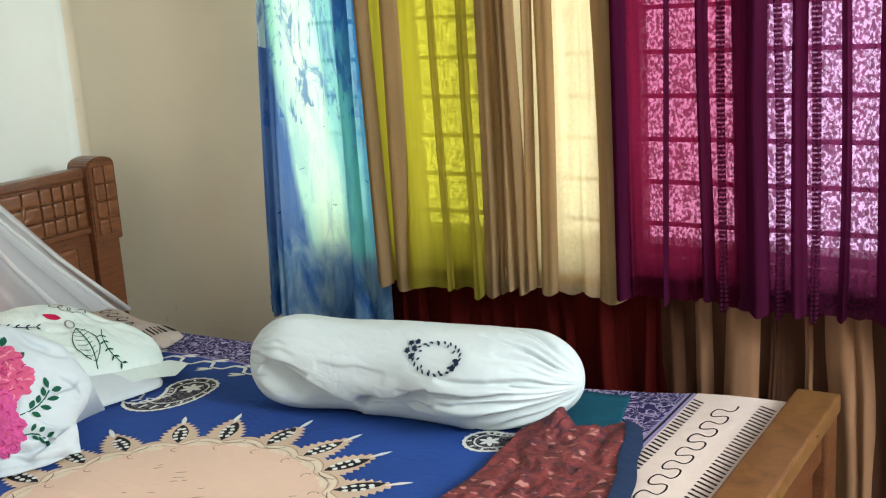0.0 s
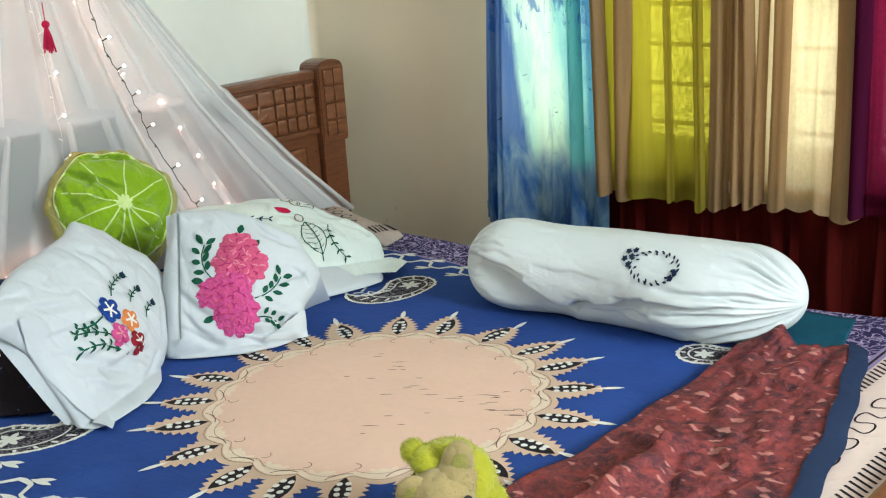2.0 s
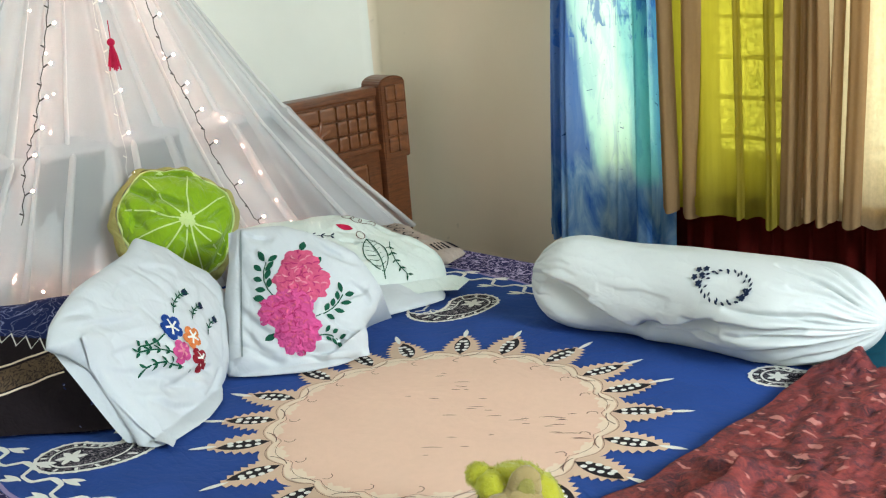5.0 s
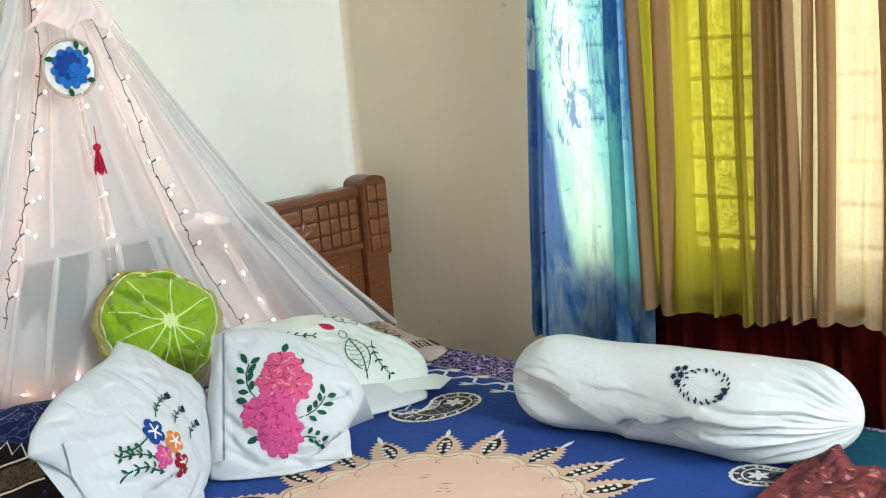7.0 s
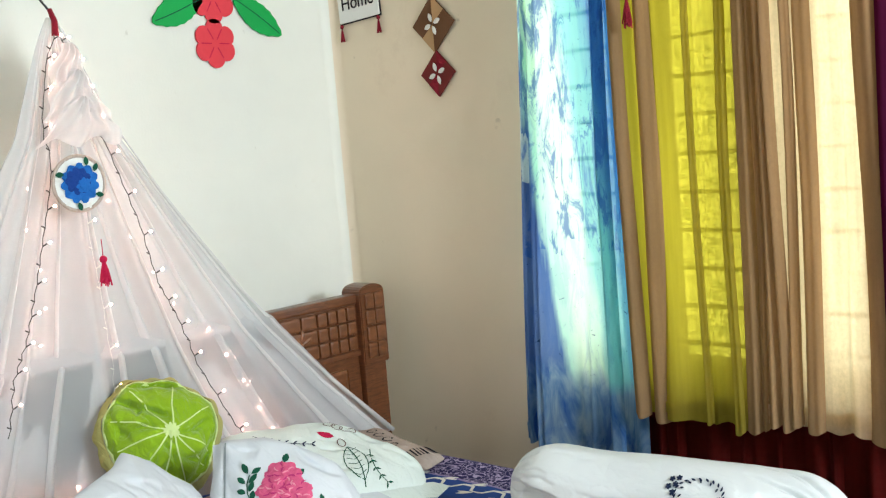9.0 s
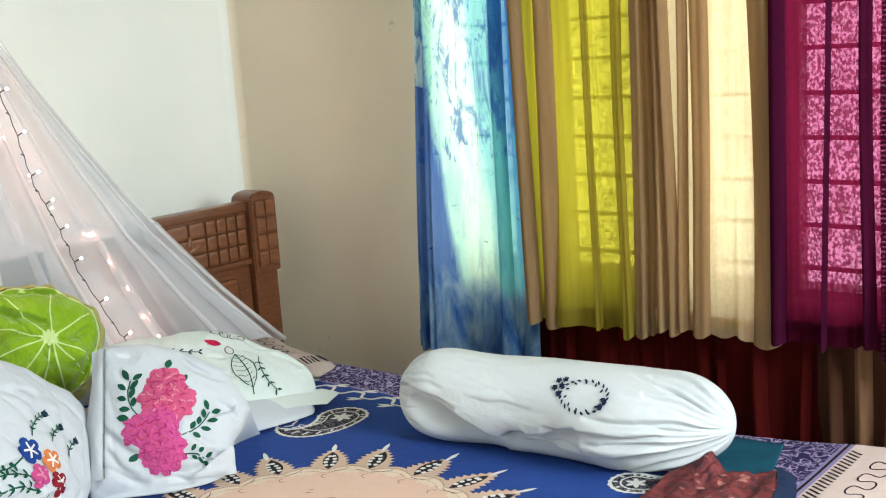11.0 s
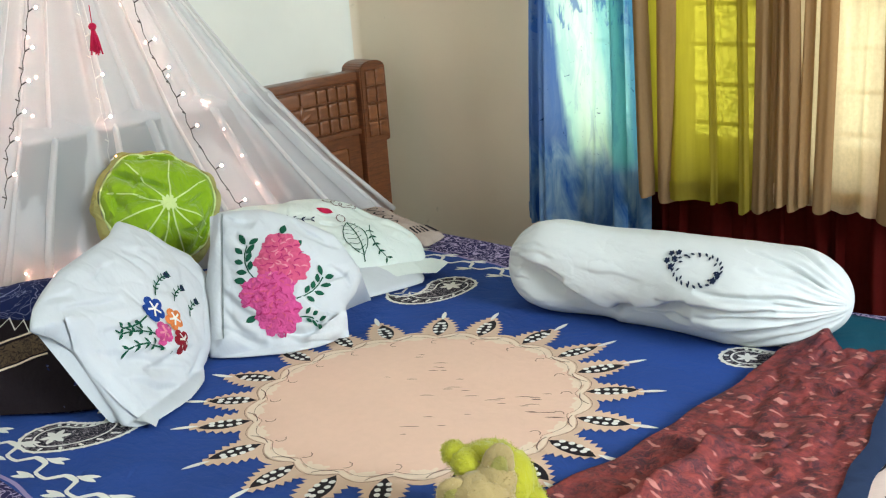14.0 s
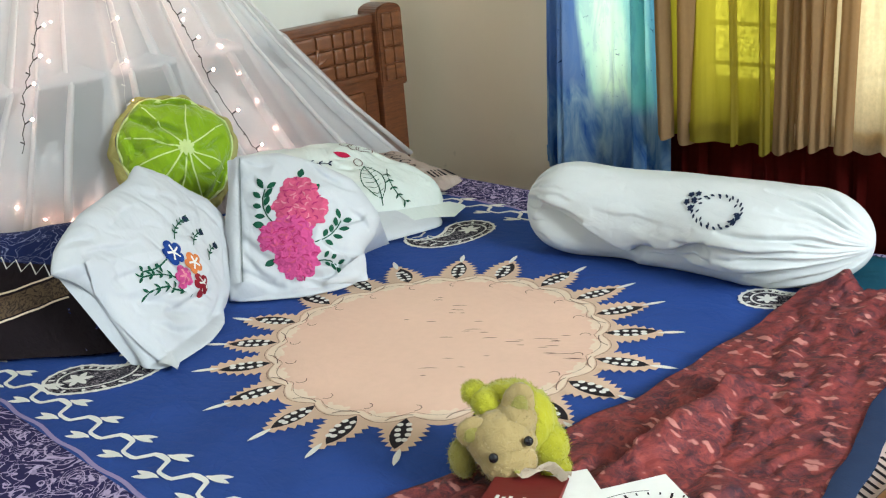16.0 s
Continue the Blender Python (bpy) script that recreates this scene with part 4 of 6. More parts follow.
part("medallion_edge", patch(on_sheet, round_loop(0.312, 0.026, 20, radians(119.5)), 0.0014, 14), BUFF, sheet, "lobed buff edge", True)
part("medallion_edge", patch(on_sheet, round_loop(0.300, 0.022, 20, radians(119.5)), 0.0022, 14), CREAM, sheet, "lobed cream edge", True)
part("medallion", patch(on_sheet, round_loop(0.286, 0.016, 20, radians(128.5)), 0.0030, 14), TAN, sheet, "plain tan centre disc", True)
for k in range(20):
    a = radians(128.5 - 18 * k) + 0.03 * math.sin(k * 1.7)
    c, s = math.cos(a), math.sin(a)
    skew = 0.10 * math.sin(k * 2.1)

    def ray(r, w):
        w = w + skew * (r - 0.33)
        return MX + c * r - s * w, MY + s * r + c * w

    vary = 1 + 0.05 * math.sin(k * 2.4)
    edge = []
    steps = 8
    for q in range(steps + 1):
        f = q / steps
        r = 0.300 + 0.120 * f * vary
        w = 0.042 * (math.sin(math.pi * (0.25 + 0.75 * f)) ** 0.75) * (1 - 0.2 * f)
        edge.append((r, w * 0.84))
        if q < steps:
            edge.append((r + 0.011, w * 1.10))
    loop = [ray(r, w) for r, w in edge] + [ray(r, -w) for r, w in edge[::-1]]
    part("petal", patch(on_sheet, loop, 0.0038, 2), BUFF, sheet, "feathered buff petal")
    part("petal_tip", patch(on_sheet, leaf_loop(*ray(0.405, 0), a, 0.052, 0.011), 0.0046, 1), IVORY, sheet)
    part("petal_eye", patch(on_sheet, leaf_loop(*ray(0.310, 0), a, 0.098, 0.034), 0.0050, 2), INK, sheet)
    dots = bmesh.new()
    for r, ww in ((0.332, 0.0072), (0.349, 0.0095), (0.365, 0.0085), (0.381, 0.0045)):
        for w in (-ww, ww) if ww else (0,):
            patch(on_sheet, [ray(r + 0.0060 * math.cos(t), w + 0.0054 * math.sin(t)) for t in (2 * math.pi * q / 9 for q in range(9))], 0.0060, 1, dots)
    part("petal_dots", dots, IVORY, sheet)
    # a cream scroll where two petals meet
    a2 = a - radians(9)
    mid = (MX + 0.300 * math.cos(a2), MY + 0.300 * math.sin(a2))
    part("scroll", ribbon(on_sheet, [(mid[0] + 0.022 * math.cos(a2 + 1.57) * f + 0.012 * math.cos(a2) * math.cos(3 * f), mid[1] + 0.022 * math.sin(a2 + 1.57) * f + 0.012 * math.sin(a2) * math.cos(3 * f)) for f in (-1 + q / 4 for q in range(9))], 0.008, 0.0042), CREAM, sheet)
for r, wave, wide, lift, mat in ((0.297, 0.019, 0.010, 0.0046, CREAM), (0.305, 0.020, 0.0009, 0.0050, BROWNTH), (0.289, 0.017, 0.0008, 0.0050, BROWNTH)):
    loop = round_loop(r, wave, 20, radians(119.5))
    part("scalloped_line", ribbon(on_sheet, loop + loop[:2], wide, lift), mat, sheet)
bm = bmesh.new()
for k in range(20):
    a0 = radians(128.5 - 18 * k)
    x, y = MX + 0.275 * math.cos(a0), MY + 0.275 * math.sin(a0)
    ribbon(on_sheet, [(x + 0.010 * math.cos(0.8 * q + a0), y + 0.010 * math.sin(0.8 * q + a0)) for q in range(5)], 0.0016, 0.0042, bm)
    ribbon(on_sheet, bent(MX + 0.318 * math.cos(a0 - 0.14), MY + 0.318 * math.sin(a0 - 0.14), MX + 0.300 * math.cos(a0), MY + 0.300 * math.sin(a0), 0.15), 0.0018, 0.0050, bm)
for cx, cy, n in ((0.17, 0.10, 15), (-0.02, 0.05, 8), (0.10, -0.04, 7), (-0.12, 0.12, 5)):
    for k in range(n):
        x, y = MX + cx + rnd.gauss(0, 0.05), MY + cy + rnd.gauss(0, 0.035)
        size = rnd.uniform(0.008, 0.03)
        ribbon(on_sheet, bent(x, y, x + size, y + 0.75 * size, 0.05), lambda f: 0.0004 + 0.0018 * math.sin(math.pi * f), 0.0040, bm)
tagged(part("fine_line", bm, BROWNTH, sheet, ""), kind="stuff")


# ---- bolster ----
A, B = Vector((-1.545, 1.790, 0.680)), Vector((-0.945, 1.918, 0.670))
AX = (B - A).normalized()
UP = Vector((0, 0, 1))
SIDE = AX.cross(UP).normalized()
LEN = (B - A).length


# pulled folds of the case: start and end along the length and round the girth, depth, width
PULLS = [(0.02, 0.55, 0.22, 0.12, 0.020, 0.06), (0.12, 0.30, 0.37, -0.66, 0.040, 0.055), (0.45, -0.38, 0.36, -0.80, 0.026, 0.018), (0.385, -0.62, 0.60, 0.02, 0.026, 0.024),
         (0.49, -0.52, 0.62, -0.26, 0.010, 0.010), (0.46, -0.66, 0.98, -0.16, 0.026, 0.035), (0.06, 0.64, 0.19, 0.50, 0.005, 0.007), (0.05, 0.80, 0.16, 0.70, 0.005, 0.007),
         (0.28, 0.33, 0.46, 0.29, 0.004, 0.030), (0.17, 1.30, 0.30, 1.22, 0.003, 0.012), (0.54, -0.02, 0.82, 0.12, 0.012, 0.020)]
for k in range(19):
    reach = 0.12 + 0.13 * abs(math.sin(2.1 * k + 0.6)) + (0.08 if k < 9 else 0.0)
    PULLS.append((1.01, -0.50 + 0.085 * k, 1.0 - reach, -1.05 + 0.165 * k + 0.07 * math.sin(4.1 * k), 0.0115 + 0.005 * math.sin(5 * k), 0.0070))
for k in range(7):
    PULLS.append((0.015, -0.5 + 0.33 * k, 0.10 + 0.03 * math.sin(3.1 * k), -0.55 + 0.36 * k, 0.0035, 0.007))


def bolster_at(s, ang, lift=0.0):
    """s: metres from A along the axis; ang: 0 towards the camera, 90 up."""
    e = 0.065
    t = (s + e) / (LEN + 2 * e)
    taper = 0.58 + 0.37 * min(1.0, max(0.0, (math.sin(ang) + 0.35) / 0.9))
    d = min(s + e, (LEN + e - s) * taper)
    r = 0.099 * min(1.0, max(0.0, 1 - (1 - min(1.0, d / 0.12)) ** 2.3)) ** 0.5
    r *= 1 + 0.03 * math.exp(-((t - 0.62) / 0.2) ** 2) + 0.03 * math.exp(-((t - 0.15) / 0.12) ** 2)
    right = max(0.0, 1 - (LEN + e - s) / 0.42)
    left = max(0.0, 1 - (s + e) / 0.22)
    r += 0.0012 * left * math.sin(9 * ang + 2 * math.sin(7 * t)) * min(1, d / 0.03)
    q = Vector((t * 5, math.cos(ang) * 1.3, math.sin(ang) * 1.3))
    r += min(1, d / 0.06) * (0.004 * noise.noise(q * 1.3) + 0.0010 * creases(Vector((t * 7 + ang * 1.5, ang * 1.8 - t, 9))))
    around = ang if ang < math.pi else ang - 2 * math.pi
    for t1, a1, t2, a2, deep, wide in PULLS:
        # along and across each pulled fold, in metres
        ex, ey = (t2 - t1) * 0.75, (a2 - a1) * 0.1
        ln = math.hypot(ex, ey)
        px, py = (t - t1) * 0.75, (around - a1) * 0.1
        f = (px * ex + py * ey) / (ln * ln)
        if -0.1 < f < 1.1:
            off = (px * ey - py * ex) / ln + 0.0025 * math.sin(9 * f + t1 * 30)
            if -0.012 < off < 4 * wide:
                r -= min(1, d / 0.02) * deep * max(0.0, math.sin(math.pi * (f + 0.1) / 1.2)) ** 0.6 * (math.exp(-(off / 0.004) ** 2) if off < 0 else math.exp(-(off / wide) ** 2))
    p = A + AX * s + (SIDE * math.cos(ang) * (1.02 + (0.60 if math.sin(ang) < 0 else 0.60 - 0.42 * math.sin(ang)) * math.exp(-((t - 0.74) / 0.19) ** 2)) + UP * math.sin(ang)) * (r + lift)
    p.z = max(p.z, 0.583)
    return p


def bolster_mesh():
    n, m, e = 230, 240, 0.065
    bm = bmesh.new()
    rows = []
    for i in range(n + 1):
        f = 0.5 - 0.5 * math.cos(math.pi * i / n)
        s = -e + (LEN + 2 * e) * (0.35 * i / n + 0.65 * f)
        rows.append([bm.verts.new(bolster_at(s, 2 * math.pi * j / m)) for j in range(m)])
    for a, b in zip(rows, rows[1:]):
        for j in range(m):
            bm.faces.new((a[j], a[(j + 1) % m], b[(j + 1) % m], b[j]))
    bmesh.ops.remove_doubles(bm, verts=bm.verts[:], dist=0.0008)
    bmesh.ops.recalc_face_normals(bm, faces=bm.faces[:])
    return bm


bolster = thing("bolster", bolster_mesh(), BOLSTERCLOTH, "long white cotton bolster with a navy embroidered wreath, on the sheet", "bolster", soft=True)


def on_bolster(x, y, lift=0.0):
    return bolster_at(x, y / 0.099, lift)


WS, WA = 0.404, 0.070
bm = bmesh.new()
for k in range(22):
    a = 2 * math.pi * k / 22 + 0.15
    x, y = WS + 0.048 * math.cos(a), WA + 0.027 * math.sin(a)
    patch(on_bolster, leaf_loop(x, y, a + math.pi / 2 - 0.5, 0.0105, 0.0044, 4), 0.0025, 1, bm)
    x, y = WS + 0.036 * math.cos(a), WA + 0.022 * math.sin(a)
    if k % 2:
        patch(on_bolster, leaf_loop(x, y, a + math.pi / 2 - 0.9, 0.009, 0.004, 4), 0.0025, 1, bm)
for dx, dy in ((-0.052, 0.012), (-0.062, 0.022), (-0.066, 0.006), (-0.048, 0.026), (-0.055, -0.004), (0.046, -0.004), (0.040, -0.014)):
    patch(on_bolster, bloom_loop(WS + dx, WA + dy, 0.0066, 5, dx * 40, 0.35, 20), 0.003, 1, bm)
part("embroidered_wreath", bm, NAVY, bolster, "navy stitched leaf wreath")


# ---- pillows ----
def stitched(parent, pad, name, mat, bm, label=""):
    return part(name, bm, mat, parent, label)


def pillow(pad, mat, label):
    return thing("pillow", pad.mesh(), mat, label, "pillow", "pillows at the headboard", soft=True)


# white pillow with small coloured flowers
P1 = Pad((-1.748, 0.846, 0.585), (-0.445, 0.896, 0), 60, [(0.045, -0.022), (0.139, -0.026), (0.222, -0.018), (0.303, 0.004), (0.372, 0.042), (0.442, 0.102), (0.466, 0.159), (0.455, 0.213), (0.412, 0.255), (0.376, 0.299), (0.318, 0.345), (0.268, 0.327), (0.187, 0.318), (0.09, 0.307), (0.03, 0.288), (-0.016, 0.268), (-0.05, 0.236), (-0.02, 0.205), (0.004, 0.165), (0.008, 0.095), (0.010, 0.025), (0.006, -0.012)], 0.056, 0.8, 0.55, 2.2, 0.0046, 2.0,
         pulls=((0.005, 0.235, 0.14, 0.205, 0.006, 0.020), (0.03, 0.165, 0.19, 0.145, 0.005, 0.018), (0.01, 0.15, 0.20, 0.02, 0.008, 0.030), (0.06, 0.105, 0.21, 0.085, 0.006, 0.014), (0.09, 0.07, 0.25, 0.045, 0.008, 0.016), (0.05, 0.06, 0.16, -0.005, 0.008, 0.02),
                (0.00, 0.265, 0.06, 0.262, 0.004, 0.010), (0.30, 0.035, 0.40, 0.16, 0.004, 0.016), (0.24, 0.29, 0.31, 0.24, 0.004, 0.018), (0.10, 0.26, 0.20, 0.27, 0.004, 0.014), (0.20, 0.0, 0.28, 0.03, 0.006, 0.010)))
one = pillow(P1, WHITE, "white cotton pillow with small embroidered flowers, leaning on its edge")
for mat, x, y, r in ((BLUETH, 0.188, 0.153, 0.029), (ORANGE, 0.223, 0.115, 0.024), (HOTPINK, 0.176, 0.103, 0.024), (DKRED, 0.213, 0.071, 0.024)):
    fl = stitched(one, P1, "embroidered_flower", mat, patch(P1.at, bloom_loop(x, y, r, 5, 0.3, 0.3, 30), 0.002, 3, puff=0.002))
    bm = bmesh.new()
    for k in range(5):
        a = 0.3 + k * 2 * math.pi / 5
        ribbon(P1.at, [(x, y), (x + 0.6 * r * math.cos(a), y + 0.6 * r * math.sin(a))], 0.0042, 0.0052, bm)
    part("stamen_stitches", bm, IVORY if mat != HOTPINK else PALEPINK, fl)
for path in (bent(0.215, 0.174, 0.285, 0.198, 0.12, 5), bent(0.250, 0.144, 0.302, 0.159, 0.12, 4), bent(0.274, 0.102, 0.322, 0.120, 0.12, 3)):
    stitched(one, P1, "embroidered_sprig", GREEN, sprig(P1.at, path, 0.0026, 0.011, 0.002, None, 1, 0.34))
    x, y = path[-1]
    stitched(one, P1, "embroidered_bud", NAVY, patch(P1.at, bloom_loop(x, y, 0.008, 5, x * 30, 0.3, 15), 0.0026, 2))
for path in (bent(0.163, 0.149, 0.101, 0.153, 0.1, 3), bent(0.163, 0.101, 0.089, 0.145, -0.08, 4), bent(0.176, 0.063, 0.081, 0.114, -0.1, 5)):
    stitched(one, P1, "embroidered_sprig", GREEN, sprig(P1.at, path, 0.0036, 0.015, 0.002, None, 1, 0.36))


def p1_edge(v):
    """The front mouth of the case, from its upper fold to its lower corner."""
    y = lerp(0.222, -0.006, v)
    return lerp(-0.010, 0.022, v) + 0.003 * math.sin(5 * v), y


def p1_hem(u, v):
    x, y = p1_edge(v)
    return P1.at(x + 0.026 * u, y, 0.0) + P1.e3 * (0.007 + 0.003 * math.sin(7 * v + 1) - 0.004 * u)


def p1_mouth(u, v):
    x, y = p1_edge(v)
    out = 0.002 + 0.010 * math.sin(math.pi * min(1.0, v * 0.9 + 0.12)) ** 0.7
    p = P1.lay(x, y, 0.0) + P1.e3 * (0.006 - 0.030 * u) - P1.e1 * out * u + P1.e1 * 0.010 * (1 - u)
    p.z = max(p.z, 0.588)
    return p


part("open_hem", grid(5, 26, p1_hem), WHITE, one, "folded hem band of the open pillowcase", True)
part("open_mouth", grid(8, 26, p1_mouth), WHITE, one, "shaded inside of the open pillowcase", True)
corner = grid(8, 6, lambda u, v: P1.lay(0.006 + 0.085 * u, -0.004, 0.006) - P1.behind * (0.055 * v * (1 - 0.75 * u)) + P1.e3 * (0.018 * (1 - v) * (1 - 0.6 * u)) + Vector((0, 0, 0.004 * math.sin(4 * u + 3 * v) + 0.003)))
part("hem_corner", corner, WHITE, one, "loose lower corner of the hem", True)

# white pillow with pink roses
P2 = Pad((-1.895, 1.142, 0.585), (0.538, 0.843, 0), 55, [(-0.006, 0.004), (0.05, -0.008), (0.144, -0.014), (0.217, -0.010), (0.262, 0.0), (0.282, 0.03), (0.292, 0.07), (0.318, 0.10), (0.338, 0.138), (0.325, 0.176), (0.293, 0.236), (0.213, 0.289), (0.144, 0.318), (0.079, 0.323), (0.045, 0.320), (0.020, 0.236), (0.0, 0.149), (-0.008, 0.07)], 0.062, 0.8, 0.55, 2.4, 0.005, 7.0,
         pulls=((0.26, 0.01, 0.14, 0.03, 0.008, 0.010), (0.27, 0.03, 0.17, 0.055, 0.008, 0.012), (0.28, 0.05, 0.20, 0.085, 0.006, 0.010), (0.02, 0.14, 0.12, 0.045, 0.008, 0.016), (0.03, 0.09, 0.09, 0.02, 0.007, 0.012), (0.01, 0.06, 0.12, 0.005, 0.007, 0.010), (0.12, 0.02, 0.20, 0.0, 0.006, 0.010),
                (0.31, 0.15, 0.24, 0.11, 0.006, 0.012), (0.30, 0.20, 0.22, 0.23, 0.005, 0.014), (0.20, 0.28, 0.26, 0.215, 0.006, 0.012), (0.06, 0.30, 0.12, 0.27, 0.004, 0.012), (0.25, 0.05, 0.20, 0.02, 0.007, 0.009), (0.08, 0.26, 0.10, 0.20, 0.004, 0.010), (0.27, 0.16, 0.31, 0.11, 0.006, 0.010)))


def ragged(loop, x, y):
    """Uneven thread ends round a stitched flower."""
    return [(x + (a - x) * (1 + 0.16 * noise.noise(Vector((a * 60, b * 60, 1))) + 0.05 * (k % 2)), y + (b - y) * (1 + 0.16 * noise.noise(Vector((a * 60, b * 60, 5))))) for k, (a, b) in enumerate(loop)]


two = pillow(P2, WHITE, "white cotton pillow with large pink embroidered roses")
for mat, x, y, r, k in ((PINK, 0.169, 0.205, 0.038, 9), (PINK, 0.150, 0.172, 0.038, 8), (PINK, 0.182, 0.160, 0.042, 10), (HOTPINK, 0.150, 0.128, 0.040, 9), (HOTPINK, 0.105, 0.112, 0.034, 9), (HOTPINK, 0.146, 0.062, 0.046, 11), (HOTPINK, 0.130, 0.090, 0.036, 9)):
    fl = stitched(two, P2, "embroidered_rose", mat, patch(P2.at, ragged(bloom_loop(x, y, r * 1.04, k, x * 9, 0.14, 66), x, y), 0.002, 5, puff=0.005))
    bm = bmesh.new()
    for j in range(15):
        a, q = j * 2.4 + x * 60, r * (0.16 + 0.055 * j)
        px, py = x + q * math.cos(a), y + q * math.sin(a)
        ribbon(P2.at, [(px + 0.011 * math.cos(a + 1.0 + 0.4 * w), py + 0.008 * math.sin(a + 1.0 + 0.4 * w)) for w in range(5)], lambda f: 0.0008 + 0.003 * math.sin(math.pi * f), 0.0098 - 0.006 * (q / r) ** 2, bm, j % 2)
    part("petal_stitches", bm, (HOTDEEP, PALEPINK) if mat == PINK else (HOTDEEP, PINK), fl)


def leafy(path, size, count_side=(-1, 1)):
    """Plump leaves set apart along a thin stem."""
    bm = ribbon(P2.at, path, 0.0024, 0.002)
    for k in range(1, len(path)):
        (x0, y0), (x1, y1) = path[k - 1], path[k]
        a = math.atan2(y1 - y0, x1 - x0)
        for side in count_side:
            patch(P2.at, leaf_loop(x1 + 0.004 * math.cos(a + side * 1.2), y1 + 0.004 * math.sin(a + side * 1.2), a + side * 0.75, size * (1 + 0.15 * math.sin(5 * k + side)), size * 0.5), 0.0026, 2, bm)
    return bm


for path, size in ((bent(0.108, 0.140, 0.100, 0.222, 0.16, 4), 0.024), (bent(0.186, 0.086, 0.249, 0.130, -0.12, 4), 0.021), (bent(0.186, 0.050, 0.226, 0.040, 0.1, 3), 0.016)):
    stitched(two, P2, "embroidered_sprig", GREEN, leafy(path, size))
for x, y, a in ((0.196, 0.200, 0.7), (0.176, 0.238, 1.2), (0.100, 0.066, 3.6), (0.088, 0.140, 2.8)):
    stitched(two, P2, "embroidered_leaf", GREEN, patch(P2.at, leaf_loop(x, y, a, 0.026, 0.015), 0.0018, 2))
seam = grid(4, 20, lambda u, v: P2.at(0.000 + 0.024 * u + 0.030 * v, 0.03 + 0.285 * v, 0.006 + 0.003 * math.sin(3 * u)))
part("side_hem", seam, WHITE, two, "folded side hem", True)
part("hem_stitching", ribbon(P2.at, [(0.027 + 0.030 * k / 24, 0.03 + 0.28 * k / 24) for k in range(25)], 0.0028, 0.0035), GREYCLOTH, two)
TOPR, MIDR = P2.at(0.334, 0.160), P2.at(0.292, 0.085)
FOOT0, FOOT1 = Vector((-1.862, 1.458, 0.590)), Vector((-1.880, 1.572, 0.590))


def flap_at(u, v):
    p = TOPR.lerp(MIDR, u).lerp(FOOT1.lerp(FOOT0, u), v)
    return p + Vector((0.5, -0.4, 0)) * 0.018 * math.sin(math.pi * v) * (1 - 0.5 * u) - Vector((0.4, 0.5, 0)) * 0.02 * math.sin(math.pi * u) * v


part("hem_flap", grid(10, 8, flap_at), WHITE, two, "loose hem flap", True)
flap = grid(14, 8, lambda u, v: P2.at(0.19 + 0.088 * u, 0.0 + 0.055 * v * u, 0.008 + 0.010 * abs(math.sin(5 * u + 4 * v)) * u) + P2.e1 * (0.010 * u))
part("hem_flap", flap, WHITE, two, "crumpled lower hem", True)

# pale pillow with a bird
P3 = Pad((-1.966, 1.639, 0.612), (0.408, 0.913, 0), 22, [(-0.14, 0.035), (0.0, 0.030), (0.150, 0.026), (0.172, 0.070), (0.170, 0.127), (0.138, 0.188), (0.087, 0.252), (0.030, 0.322), (-0.10, 0.358), (-0.285, 0.355), (-0.25, 0.15)], 0.036, 0.6, 0.4, 2.6, 0.005, 11.0, rise=-0.004,
         pulls=((-0.06, 0.21, -0.02, 0.18, 0.005, 0.010), (0.02, 0.30, 0.10, 0.19, 0.004, 0.014), (0.10, 0.18, 0.15, 0.10, 0.004, 0.012), (-0.10, 0.16, -0.02, 0.10, 0.004, 0.012)))
three = pillow(P3, MINT, "pale pillow with an embroidered bird and leaf sprays, lying flat")
bm = patch(P3.at, leaf_loop(-0.056, 0.262, -0.55, 0.046, 0.019), 0.002, 3)
stitched(three, P3, "embroidered_bird", CRIMSON, bm, "crimson bird motif")
bm = bmesh.new()
for cx, cy, rx, ry in ((-0.006, 0.208, 0.010, 0.018), (0.004, 0.282, 0.014, 0.020), (0.030, 0.270, 0.022, 0.016), (-0.012, 0.300, 0.016, 0.016)):
    loop = [(cx + rx * math.cos(t), cy + ry * math.sin(t)) for t in (2 * math.pi * k / 14 for k in range(15))]
    ribbon(P3.at, loop, 0.0026, 0.002, bm)
stitched(three, P3, "embroidered_rings", BROWNTH, bm)
bm = ribbon(P3.at, leaf_loop(0.002, 0.185, -1.5, 0.125, 0.056) + leaf_loop(0.002, 0.185, -1.5, 0.125, 0.056)[:1], 0.0024, 0.002)
ribbon(P3.at, bent(0.002, 0.185, 0.008, 0.045, 0.05), 0.0028, 0.002, bm)
for k in range(6):
    y = 0.165 - 0.018 * k
    for side in (-1, 1):
        ribbon(P3.at, [(0.004, y), (0.004 + side * 0.018, y + 0.010)], 0.0016, 0.002, bm)
stitched(three, P3, "embroidered_leaf", GREEN, bm)
stitched(three, P3, "embroidered_sprig", GREEN, sprig(P3.at, bent(0.055, 0.160, 0.064, 0.044, -0.12, 5), 0.0024, 0.015, 0.002, None, 1, 0.3))
stitched(three, P3, "embroidered_sprig", NAVY, sprig(P3.at, bent(-0.21, 0.318, -0.08, 0.222, -0.1, 7), 0.0026, 0.014, 0.002, None, 1, 0.35))


